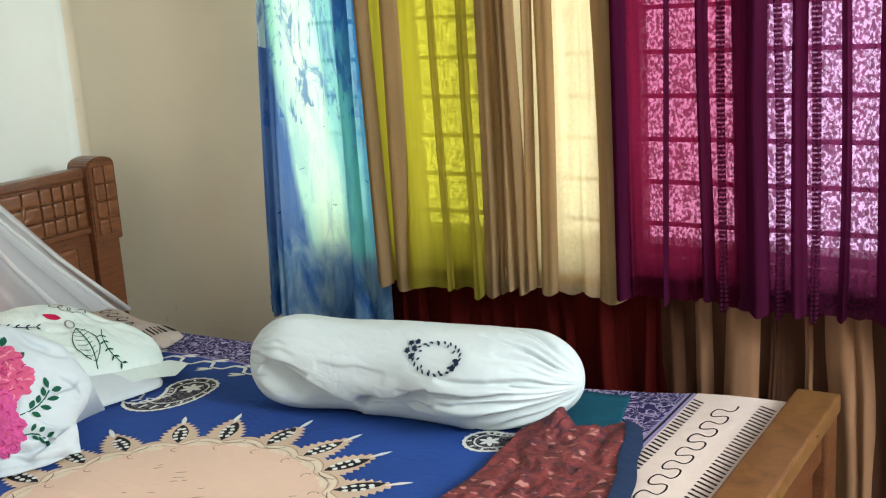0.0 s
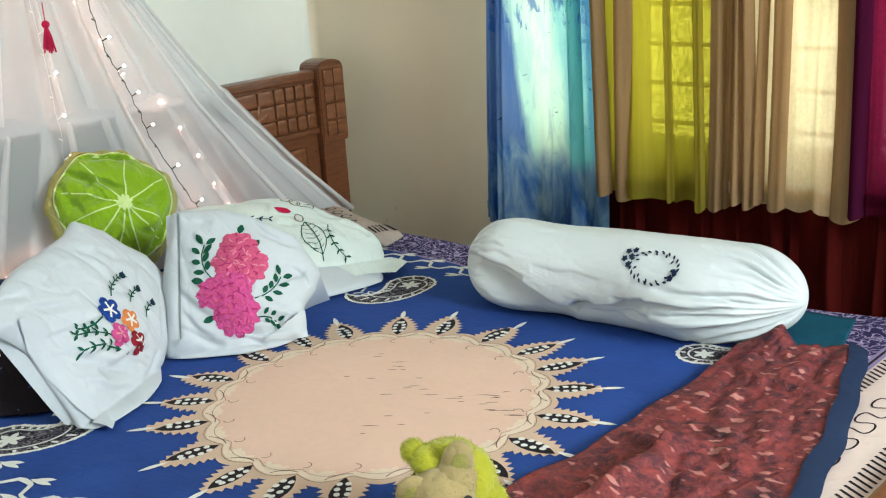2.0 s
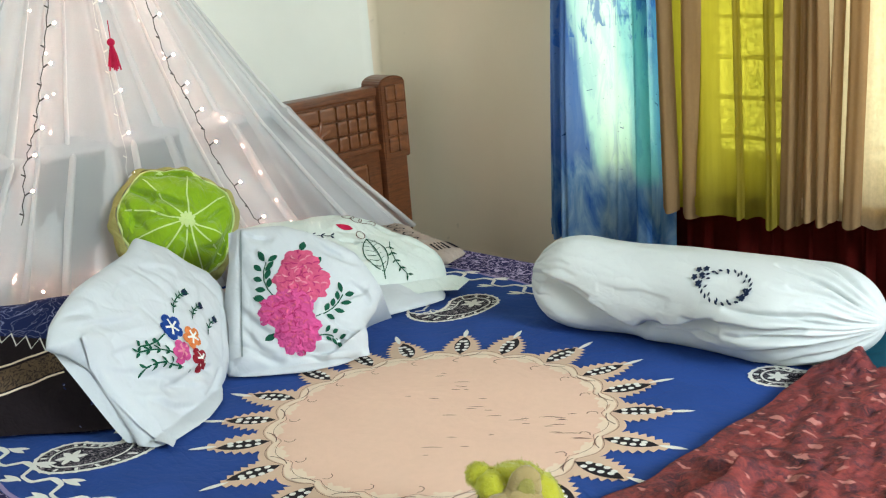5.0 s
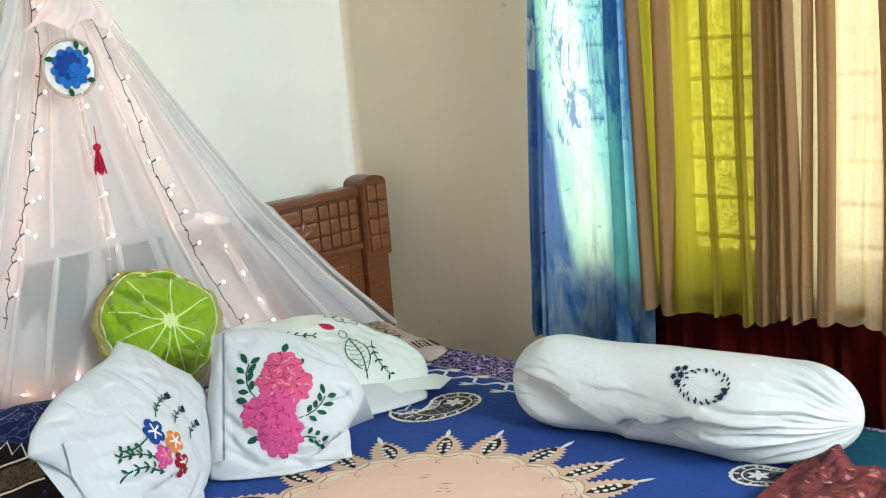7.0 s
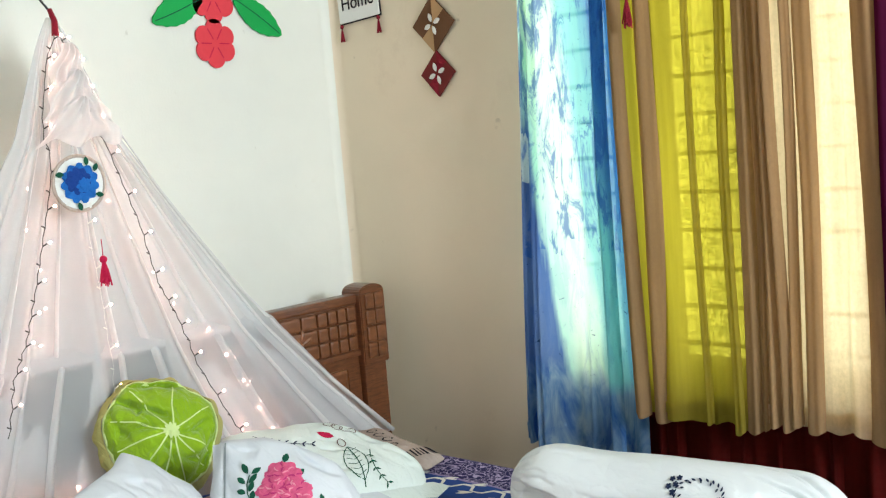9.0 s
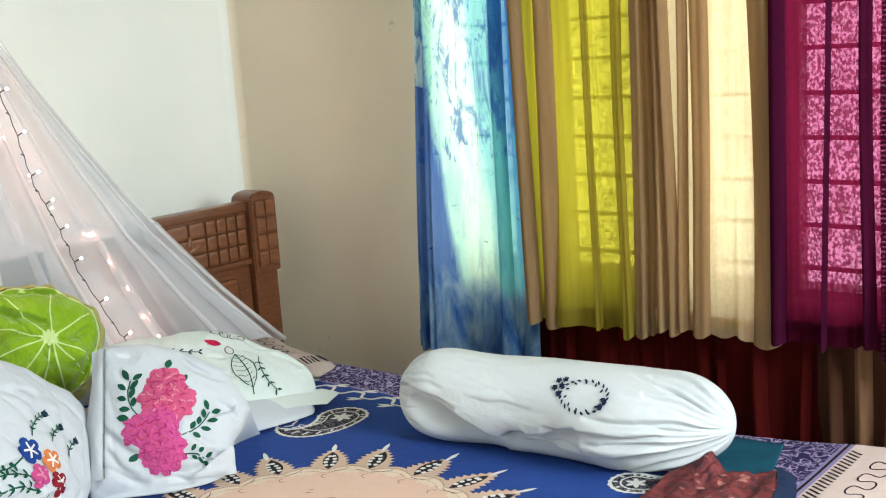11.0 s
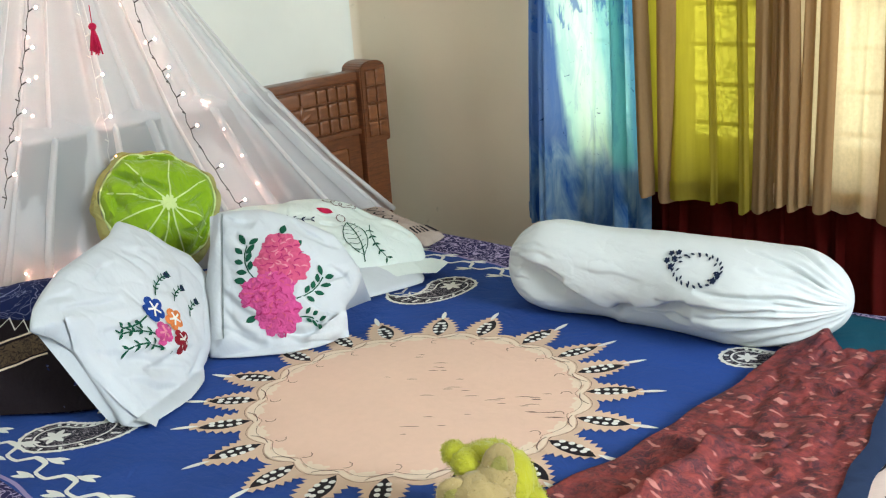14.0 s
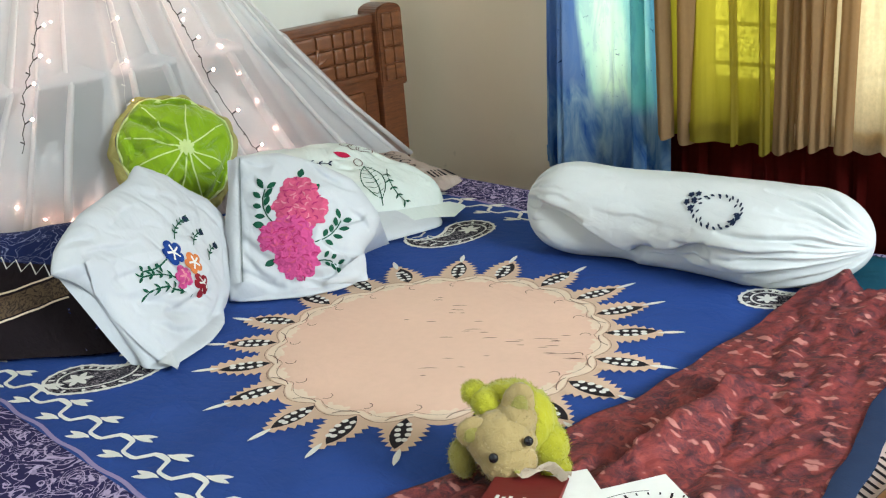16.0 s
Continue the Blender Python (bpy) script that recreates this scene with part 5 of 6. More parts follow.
def flange(u, v):
    tip = max(0.0, (u - 0.82) / 0.18) ** 1.5
    x, y = lerp(-0.13, 0.152, u) + 0.066 * tip * (0.35 + 0.65 * (1 - abs(2 * v - 0.9))), lerp(0.034, -0.024, v)
    return P3.p0 + P3.e1 * x + P3.e2 * y + P3.e3 * (0.006 + 0.004 * math.sin(9 * u + 1) * v - 0.006 * tip)


part("hem", grid(36, 6, flange), MINT, three, "wide flat hem with a pointed end", True)
under = Pad((-1.905, 1.562, 0.588), (0.20, 0.98, 0), 14, [(-0.04, 0.01), (0.06, 0.0), (0.175, 0.004), (0.20, 0.06), (0.16, 0.2), (0.02, 0.28), (-0.12, 0.25), (-0.12, 0.1)], 0.012, 0.3, 0.4, 6.0, 0.002, 14.0)
thing("pillow", under.mesh(16), WHITE, "flat white pillow under the bird pillow", "pillow", "pillows at the headboard", soft=True)

# cream banded cloth pushed up behind the bird pillow
PF = Pad((-2.44, 2.10, 0.598), (0.94, -0.34, 0), 3, [(0.0, 0.0), (0.18, -0.01), (0.36, -0.02), (0.42, 0.03), (0.36, 0.10), (0.18, 0.13), (0.02, 0.13), (-0.03, 0.06)], 0.04, 0.5, 0.4, 2.6, 0.004, 17.0)
# cream darkened to paint in the shade behind the pillow
folded = thing("folded_cloth", PF.mesh(20), cloth("shaded_cream_print", lin(184, 166, 154), vary=0.2, crease=0.4, crease_scale=14, wrinkle=0.3), "cream cloth with dark curls and striped edge on the bed", "cloth", soft=True)
bm = bmesh.new()
for k in range(4):
    x, y = 0.10 + 0.055 * k, 0.055 + 0.012 * math.sin(3 * k)
    ribbon(PF.at, [(x + 0.022 * (1 - 0.1 * q) * math.cos(0.8 * q), y + 0.026 * (1 - 0.1 * q) * math.sin(0.8 * q)) for q in range(8)], 0.005, 0.002, bm)
part("printed_curl", bm, INK, folded, "dark printed curls")
bm = bmesh.new()
for k in range(9):
    ribbon(PF.at, [(0.315 + 0.004 * k, -0.005 + 0.012 * k), (0.355 + 0.004 * k, -0.012 + 0.012 * k)], 0.0055, 0.002, bm)
part("striped_edging", bm, INK, folded, "black striped edge")

# round lime-slice cushion
LC = Vector((0.190, 0.216, 0))
PL = Pad((-2.30, 1.1, 0.62), (0.33, 0.944, 0), 62, [(LC.x + (0.132 + 0.006 * math.sin(3 * t + 1) + 0.006 * math.sin(5 * t)) * math.cos(t), LC.y + (0.145 + 0.006 * math.sin(3 * t + 1) + 0.005 * math.sin(7 * t)) * math.sin(t)) for t in (2 * math.pi * k / 16 for k in range(16))], 0.05, 0.6, 0.0, 3.0, 0.014, 21.0,
         pulls=((0.100, 0.325, 0.150, 0.275, 0.018, 0.016), (0.140, 0.285, 0.215, 0.250, 0.015, 0.014), (0.130, 0.348, 0.265, 0.332, 0.018, 0.012), (0.225, 0.085, 0.320, 0.190, 0.017, 0.012), (0.230, 0.200, 0.310, 0.225, 0.011, 0.012), (0.215, 0.140, 0.300, 0.150, 0.009, 0.012), (0.08, 0.24, 0.18, 0.225, 0.009, 0.014), (0.075, 0.30, 0.11, 0.20, 0.009, 0.012), (0.12, 0.12, 0.20, 0.19, 0.009, 0.012), (0.15, 0.08, 0.20, 0.17, 0.007, 0.010)))
lime = thing("cushion", PL.mesh(52), LIME, "round lime-green cushion printed like a citrus slice", "cushion", soft=True)
SC = (0.206, 0.211)
for k in range(10):
    a = (0.35, 1.18, 2.05, 2.72, 3.35, 4.0, 4.55, 4.95, 5.45, 5.75)[k]
    end = PL.reach(a) * 0.90
    stitched(lime, PL, "segment_line", LIMEPALE, ribbon(PL.at, [(SC[0] + (LC.x + end * math.cos(a) - SC[0]) * f + 0.003 * math.sin(6 * f + k), SC[1] + (LC.y + end * math.sin(a) - SC[1]) * f) for f in (0.05 + 0.95 * q / 12 for q in range(13))], lambda f: 0.0042 - 0.0012 * f, 0.0016))
stitched(lime, PL, "slice_centre", LIMEPALE, patch(PL.at, bloom_loop(SC[0], SC[1], 0.020, 9, 0.2, 0.4), 0.0026, 2))


def rim_at(t):
    a = 2 * math.pi * t
    return PL.at(LC.x + 0.98 * PL.reach(a) * math.cos(a), LC.y + 0.98 * PL.reach(a) * math.sin(a)) - PL.e3 * 0.008


part("rind", add_tube(bmesh.new(), [rim_at(k / 64) + PL.e3 * 0.004 * math.sin(1.9 * k) for k in range(64)], 0.0055, 8, 0, True), LIMEPALE, lime, "pale rind edge", True)


def lime_side(u, v):
    a = 2 * math.pi * u
    way = PL.e1 * math.cos(a) + PL.e2 * math.sin(a)
    pucker = 0.0025 * math.sin(17 * a + 3 * v) + 0.010 * noise.noise(Vector((5 * math.cos(a), 5 * math.sin(a), 2 * v)))
    return rim_at(u) - PL.e3 * (0.095 * v) + way * ((0.022 + pucker) * math.sin(math.pi * min(1, v + 0.05)) ** 0.7)


part("side_wall", grid(160, 10, lime_side), LIMESIDE, lime, "puckered straw-yellow side", True)

# dark patterned pillow
PD = Pad((-2.04, 0.645, 0.59), (0.70, 0.71, 0), 42, [(-0.14, 0.0), (0.10, -0.005), (0.30, 0.0), (0.31, 0.16), (0.27, 0.29), (0.159, 0.335), (0.034, 0.318), (-0.14, 0.31), (-0.17, 0.15)], 0.07, 0.6, 0.45, 2.6, 0.004, 31.0, rise=-0.055)
navy = pillow(PD, NAVYPRINT, "navy and black patterned pillow with a bronze border")
part("black_panel", grid(14, 10, lambda u, v: PD.at(-0.12 + 0.40 * u, 0.0 + (0.235 - 0.06 * u) * v, 0.0025)), BLACKCLOTH, navy, "black lower panel", True)
part("bronze_band", grid(20, 5, lambda u, v: PD.at(-0.12 + 0.30 * u, 0.030 + 0.10 * u + 0.045 * v, 0.005)), BRONZE, navy, "bronze woven border", True)
for off in (-0.006, 0.052):
    part("border_piping", ribbon(PD.at, [(-0.12 + 0.015 * k, 0.030 + 0.005 * k + off) for k in range(21)], 0.004, 0.006), CREAM, navy)
zig = [(-0.10 + 0.015 * k, 0.245 - 0.004 * k + (0.012 if k % 2 else -0.012)) for k in range(26)]
part("zigzag", ribbon(PD.at, zig, 0.0035, 0.006), IVORY, navy)


# ---- cloths by the foot ----
def cloth_sheet(name, fn, nu, nv, mat, label, category):
    ob = thing(name, grid(nu, nv, fn), mat, label, category, soft=True)
    mod = ob.modifiers.new("thickness", "SOLIDIFY")
    mod.thickness, mod.offset = 0.003, -1
    return ob


def teal_fn(u, v):
    y = lerp(0.55, 2.085, v)
    xl = -0.90 if y < 1.78 else lerp(-0.90, -1.03, (y - 1.78) / 0.3)
    xr = lerp(-0.52, -0.852, ((y - 0.9) / 1.2) if y > 0.9 else 0) if y > 0.9 else -0.53
    x = lerp(xl, min(xr, -0.56), u)
    z = sheet_z(x, y) + 0.0075 + 0.003 * noise.noise(Vector((x * 9, y * 6, 2))) + 0.003 * creases(Vector((x * 9, y * 6, 5)))
    return Vector((x, y, z))


cloth_sheet("teal_cloth", teal_fn, 40, 80, TEAL, "teal cotton cloth lying flat beside the bolster", "cloth")


def red_edges(y):
    """The cloth's two edges in x at a place along the bed."""
    left = [(0.55, -1.10), (0.85, -1.045), (0.95, -1.005), (1.15, -0.965), (1.42, -0.948), (1.64, -0.950), (1.80, -0.962), (1.93, -0.948)]
    right = [(0.55, -0.545), (0.85, -0.545), (0.95, -0.546), (1.15, -0.556), (1.42, -0.624), (1.64, -0.678), (1.80, -0.732), (1.93, -0.782)]

    def pick(t):
        for (a, p), (b, q) in zip(t, t[1:]):
            if y <= b:
                return lerp(p, q, max(0.0, (y - a) / (b - a)))
        return t[-1][1]

    return pick(left), pick(right)


def red_fn(u, v):
    y = lerp(0.55, 1.876 + 0.026 * math.cos(1.8 * math.pi * u), v)
    xl, xr = red_edges(y)
    x = lerp(xl, xr, u)
    q = Vector((x * 6, y * 5, 3))
    edge = min(u, 1 - u) * (xr - xl)
    soft = min(1.0, edge / 0.05)
    z = 0.021 + 0.006 * noise.noise(q) + soft * (0.010 * creases(Vector((x * 10 + y * 5, y * 7 - x * 4, 3))) + 0.006 * creases(Vector((x * 22, y * 17, 8))))
    # one edge lies folded over the other
    d = x + 0.840 + 0.012 * math.sin(y * 9)
    run = max(0.0, min(1.0, (1.40 - y) / 0.06)) * max(0.0, min(1.0, (y - 1.01) / 0.1))
    z += soft * run * (0.036 * math.exp(-(d / 0.045) ** 2) if d > 0 else -0.016 * math.exp(-(d / 0.022) ** 2))
    d = (y - 1.372) + 0.16 * (x + 0.89)
    z += soft * 0.014 * math.exp(-(d / 0.014) ** 2) * math.exp(-((x + 0.89) / 0.05) ** 2)
    z += 0.026 * math.exp(-((x + 0.93) ** 2 + (y - 1.87) ** 2) / 0.003) * soft + 0.010 * abs(math.sin(38 * x + 6 * y)) * max(0.0, (y - 1.68) / 0.2) * soft
    return Vector((x + 0.014 * noise.noise(Vector((y * 9, 2, 5 if u < 0.5 else 9))) * abs(2 * u - 1), y, sheet_z(x, y) + max(z, 0.0135)))


shawl = cloth_sheet("shawl", red_fn, 90, 190, RED, "crumpled dark red shawl with pale leaf motifs on the sheet", "shawl")
part("edging", grid(6, 150, lambda u, v: red_fn(0.998, v) + Vector((-0.012 + 0.036 * u, 0, 0.003 - 0.010 * u * u))), SHAWLEDGE, shawl, "dark blue edging", True)


# ---- toy, mug, book and cards ----
RT, CT = Vector((0.72, 0.69, 0)), Vector((0.69, -0.72, 0))


def toy_place(r, c, z):
    return Vector((-0.953, 0.979, 0.603)) + (RT * r + CT * c + UP * z) * 0.89


def fur_ball(spots, detail=4):
    """Furry lumps that make up one part: place, size, turn."""
    bm = bmesh.new()
    for r, c, z, size, turn in spots:
        made = bmesh.ops.create_icosphere(bm, subdivisions=detail, radius=1.0)["verts"]
        at = toy_place(r, c, z)
        m = Matrix.LocRotScale(at, Euler((0, radians(turn), radians(44))), Vector(size) * 0.89)
        for v in made:
            q = v.co * 4 + at * 9
            v.co = m @ (v.co * (1 + 0.07 * noise.noise(q) + 0.05 * noise.noise(q * 3.3)))
    # short hairs that stand off the cloth
    bm.normal_update()
    for v in list(bm.verts):
        for _ in range(2):
            side = Vector((rnd.uniform(-1, 1), rnd.uniform(-1, 1), rnd.uniform(-1, 1)))
            root = v.co + 0.002 * side
            tip = root + (v.normal + 0.7 * side).normalized() * rnd.uniform(0.002, 0.0042)
            wide = v.normal.cross(side).normalized() * 0.0006
            bm.faces.new([bm.verts.new(p) for p in (root - wide, root + wide, tip)])
    return bm


toy = holder("plush_toy", toy_place(0, 0, 0), "yellow-green plush toy with a tan face on the shawl", "toy")
part("body", fur_ball([(0.030, -0.040, 0.060, (0.048, 0.060, 0.062), 10), (0.060, -0.022, 0.030, (0.034, 0.046, 0.040), 20), (0.012, -0.050, 0.100, (0.040, 0.036, 0.036), 0)]), FUR, toy, "yellow-green furry body", True)
part("hind_foot", fur_ball([(0.072, 0.004, 0.006, (0.024, 0.034, 0.022), 0)]), FUR, toy, "", True)
part("front_paw", fur_ball([(-0.076, -0.004, 0.028, (0.020, 0.030, 0.032), -10)]), FUROLIVE, toy, "", True)
head = part("head", fur_ball([(-0.012, 0.022, 0.072, (0.054, 0.048, 0.050), 15), (-0.002, 0.046, 0.048, (0.044, 0.036, 0.036), 0), (0.010, 0.010, 0.098, (0.036, 0.034, 0.034), 0)]), FURTAN, toy, "tan furry face", True)
part("crest", fur_ball([(-0.026, -0.014, 0.116, (0.030, 0.030, 0.026), 30), (-0.050, -0.030, 0.130, (0.019, 0.019, 0.019), 0), (-0.004, -0.026, 0.128, (0.030, 0.026, 0.018), 0)]), FUR, toy, "yellow-green tufted crest", True)
for r, c, z, w, h, lean in ((-0.054, 0.034, 0.096, 0.027, 0.024, -35), (0.018, 0.012, 0.128, 0.025, 0.036, 12)):
    ear = part("ear", fur_ball([(r, c, z, (w, 0.012, h), lean)], 3), FURTAN, toy, "", True)
    part("inner_ear", fur_ball([(r + 0.001, c + 0.009, z - 0.002, (w * 0.55, 0.006, h * 0.6), lean)], 3), FUROLIVE, ear, "", True)
for r, c, z in ((-0.024, 0.078, 0.073), (0.030, 0.061, 0.089)):
    bead = add_ball(bmesh.new(), toy_place(r, c, z), (0.0068, 0.0050, 0.0076), (0, 0, 44), 0, 2)
    part("eye", bead, BLACK, head, "black bead eye", True)
part("nose", add_ball(bmesh.new(), toy_place(0.010, 0.083, 0.050), (0.005, 0.003, 0.003), (0, 0, 44), 0, 2), FUROLIVE, head, "", True)

mug = holder("mug", (-0.905, 0.758, 0.60), "white ceramic mug standing on the bed", "mug")
bm = bmesh.new()
prof = [(0.0, 0.002), (0.026, 0.002), (0.031, 0.008), (0.034, 0.055), (0.035, 0.066), (0.0335, 0.068), (0.032, 0.066), (0.031, 0.055), (0.027, 0.010), (0.0, 0.008)]
last = None
for r, z in prof:
    ring = [bm.verts.new((-0.905 + r * math.cos(t), 0.758 + r * math.sin(t), 0.60 + z)) for t in (2 * math.pi * k / 32 for k in range(32))]
    if last:
        for k in range(32):
            bm.faces.new((last[k], last[(k + 1) % 32], ring[(k + 1) % 32], ring[k]))
    last = ring
bmesh.ops.remove_doubles(bm, verts=bm.verts[:], dist=0.0002)
part("cup", bm, CERAMIC, mug, "", True)
part("handle", tube([(-0.905 - 0.033, 0.758 - 0.004, 0.652), (-0.951, 0.752, 0.648), (-0.956, 0.750, 0.63), (-0.949, 0.752, 0.615), (-0.936, 0.754, 0.612)], 0.004, 8), CERAMIC, mug, "", True)

book = holder("book", (-0.87, 0.925, 0.62), "dark red covered book with torn pale paper at its edge", "book")
MB = Matrix.Translation((-0.862, 0.905, 0.632)) @ Matrix.Rotation(radians(28), 4, "Z") @ Matrix.Rotation(radians(-7), 4, "X")
part("cover", add_box(bmesh.new(), -0.048, 0.05, -0.075, 0.055, -0.012, 0.012, 0.002, 0, MB), cloth("maroon_cover", lin(112, 36, 34), 0.5, vary=0.2, crease=0.1), book)
bm = grid(12, 5, lambda u, v: MB @ Vector((-0.052 + 0.105 * u, 0.036 + 0.03 * v + 0.008 * math.sin(11 * u), 0.014 + 0.010 * abs(math.sin(7 * u + 3 * v)))))
part("torn_paper", bm, cloth("torn_tissue", lin(206, 190, 170), 0.6, vary=0.2, crease=0.6, crease_scale=40), book, "torn pale wrapping paper", True)
for k in range(7):
    part("lettering_bar", add_box(bmesh.new(), -0.030 + 0.0088 * k, -0.0255 + 0.0088 * k, -0.036 + 0.003 * (k % 3), -0.020 - 0.004 * (k % 2), 0.0122, 0.0130, 0, 0, MB), IVORY, book)


def card(at, turn, w, h, label):
    m = Matrix.Translation(at) @ Matrix.Rotation(radians(turn), 4, "Z")
    ob = holder("card", at, label, "card", "white cards")
    part("sheet", add_box(bmesh.new(), -w / 2, w / 2, -h / 2, h / 2, -0.0015, 0.0015, 0.0006, 0, m), PAPERWHITE, ob)
    return ob, m


card((-0.815, 0.945, 0.634), 58, 0.085, 0.115, "plain white card lying under the book")
clock, m = card((-0.712, 0.955, 0.6385), 62, 0.150, 0.160, "white card printed with part of a clock dial")
bm = bmesh.new()
flat = lambda x, y, lift=0.0: m @ Vector((x, y, 0.0017 + lift))
for k in range(17):
    a = radians(20 + 8.5 * k)
    r0 = 0.098 if k % 4 else 0.088
    ribbon(flat, [(r0 * math.cos(a), -0.05 + r0 * math.sin(a)), (0.104 * math.cos(a), -0.05 + 0.104 * math.sin(a))], 0.0022 if k % 4 else 0.0035, 0.0003, bm)
ribbon(flat, [(0.108 * math.cos(radians(a)), -0.05 + 0.108 * math.sin(radians(a))) for a in range(70, 165, 5)], 0.0012, 0.0003, bm)
part("dial_marks", bm, INK, clock)
part("dial_figure", patch(flat, [(-0.035, -0.07), (-0.030, 0.0), (-0.012, 0.022), (0.0, 0.012), (0.012, 0.020), (0.018, -0.01), (0.010, -0.07)], 0.0004, 2), INK, clock)


# ---- canopy at the headboard ----
APEX = Vector((-2.555, 1.277, 1.845))


def half_width(z):
    t = [(0.585, 0.915), (0.6, 0.90), (0.8, 0.695), (1.0, 0.512), (1.293, 0.305), (1.547, 0.135), (1.68, 0.085), (1.78, 0.045), (1.845, 0.012)]
    for (a, p), (b, q) in zip(t, t[1:]):
        if z <= b:
            return lerp(p, q, (z - a) / (b - a))
    return 0.012


def canopy_at(u, z, front=0.0, phase=0.0):
    """u from -1 (far from the window) to 1; front moves the layer towards the room."""
    f = (1.845 - z) / 1.26
    w = half_width(z)
    y = APEX.y + u * w
    wave = math.sin(15 * u + phase) + 0.6 * math.sin(31 * u + 2 * phase) + 0.8 * noise.noise(Vector((u * 6, z * 0.7, phase)))
    x = -2.575 + 0.07 * f + 0.05 * max(0, f - 0.55) + 0.018 * (0.25 + f) * wave + front * f
    if z < 1.02:
        x = max(x, HX + 0.06)
    y += 0.014 * f * math.cos(17 * u + phase)
    return Vector((x, y, z))


canopy = holder("bed_canopy", (-2.6, 1.277, 1.84), "white net canopy gathered at the wall above the headboard", "canopy")


def net(phase, front, zt=1.845, zb=0.588, u0=-1.0, u1=1.0):
    return grid(100, 50, lambda u, v: canopy_at(lerp(u0, u1, u), lerp(zb, zt, v ** 1.0), front, phase))


part("net_layer", net(0.3, 0.0), NET, canopy, "sheer pleated net", True)
part("net_layer", net(2.1, 0.05, 1.8, 0.588, -1.0, 0.93), NET, canopy, "sheer pleated net", True)
for k in range(3):
    part("ruffle", grid(40, 16, lambda u, v: Vector((-2.52 + 0.012 * k + 0.030 * math.cos(2.6 * (u - 0.5)) + 0.009 * math.sin(24 * u + 9 * v + k), 1.277 + (0.012 + (0.055 + 0.03 * k) * v ** 0.7) * (2 * u - 1) * 0.9 + 0.006 * math.sin(8 * v + k), 1.775 - 0.065 * k - 0.11 * v - 0.012 * math.sin(14 * u + k) * v))), NETDENSE, canopy, "bunched ruffle under the tie", True)
part("tie", tube([(-2.56, 1.277, 1.80), (-2.56, 1.279, 1.835), (-2.575, 1.277, 1.865)], lambda t: 0.009 - 0.003 * t, 10), DKRED, canopy, "dark red tie", True)
part("hook_cord", tube([(-2.575, 1.277, 1.86), (-2.69, 1.277, 1.95), (XW, 1.277, 2.02)], 0.003, 6), WIRE, canopy)
part("gathered_fold", tube([tuple(canopy_at(0.985, z, 0.03) ) for z in (0.60, 0.7, 0.8, 0.9, 1.0, 1.1, 1.25, 1.4, 1.6)], lambda t: 0.007 - 0.005 * t, 10), NETDENSE, canopy, "thick gathered edge of the net", True)
part("gathered_fold", tube([tuple(canopy_at(0.93, z, 0.05)) for z in (0.60, 0.7, 0.8, 0.9, 1.0, 1.1, 1.3, 1.5)], lambda t: 0.007 - 0.005 * t, 10), NETDENSE, canopy, "thick gathered edge of the net", True)

for q, r in ((-0.82, 0.007), (-0.6, 0.005), (-0.42, 0.008), (-0.2, 0.005), (0.03, 0.006), (0.2, 0.008), (0.42, 0.006), (0.6, 0.008), (0.74, 0.006), (0.84, 0.009)):
    part("gathered_fold", grid(6, 50, lambda u, v: canopy_at(q + 0.05 * math.sin(2.2 * v + 9 * q) + (u - 0.5) * r * 5 * (1.3 - 0.7 * v), lerp(0.592, 1.72, v), 0.06, 2.1) + Vector((0.010 * math.sin(math.pi * u), 0, 0))), NETDENSE if r < 0.0065 else NET, canopy, "", True)
drape = grid(60, 14, lambda u, v: Vector((HX + 0.016 + 0.003 * math.sin(40 * u), lerp(0.42, 1.76, u), lerp(0.6, 1.027, v) - 0.004 * math.sin(22 * u) * v)))
thing("headboard_cloth", drape, GREYCLOTH, "grey-white cloth hung over the headboard behind the net", "cloth", soft=True)


# strings of small lights on the net
def light_string(points, label, dark_wire=True, behind=False):
    path = []
    for (y0, z0), (y1, z1) in zip(points, points[1:]):
        for k in range(6):
            t = k / 6
            path.append((lerp(y0, y1, t), lerp(z0, z1, t)))
    path.append(points[-1])

    def place(y, z):
        u = max(-1.0, min(1.0, (y - APEX.y) / half_width(z)))
        if behind:
            return Vector((-2.492 if z < 1.03 else canopy_at(u, z, 0.0, 0.3).x - 0.05, y, z))
        return Vector((canopy_at(u, z, 0.05, 2.1).x + 0.03, y, z))

    ob = holder("light_string", place(*path[0]), label, "string lights", "string lights on the canopy")
    wire = [place(y + 0.0025 * math.sin(3.1 * k), z) for k, (y, z) in enumerate(path)]
    part("wire", tube(wire, 0.0012 if dark_wire else 0.0005, 5), WIRE if dark_wire else IVORY, ob)
    for k in range(1, len(wire) - 1, 2):
        s = 1 if k % 4 == 1 else -1
        p, q = wire[k], wire[k] + Vector((0.004, 0.010 * s, 0.006))
        part("socket", tube([p, q], 0.0018, 5), WIRE if dark_wire else IVORY, ob)
        if k % 4 == 1:
            part("bulb", add_ball(bmesh.new(), q + Vector((0.003, 0.006 * s, 0.002)), (0.0034, 0.0034, 0.0034), (0, 0, 0), 0, 1), BULB, ob, "", True)


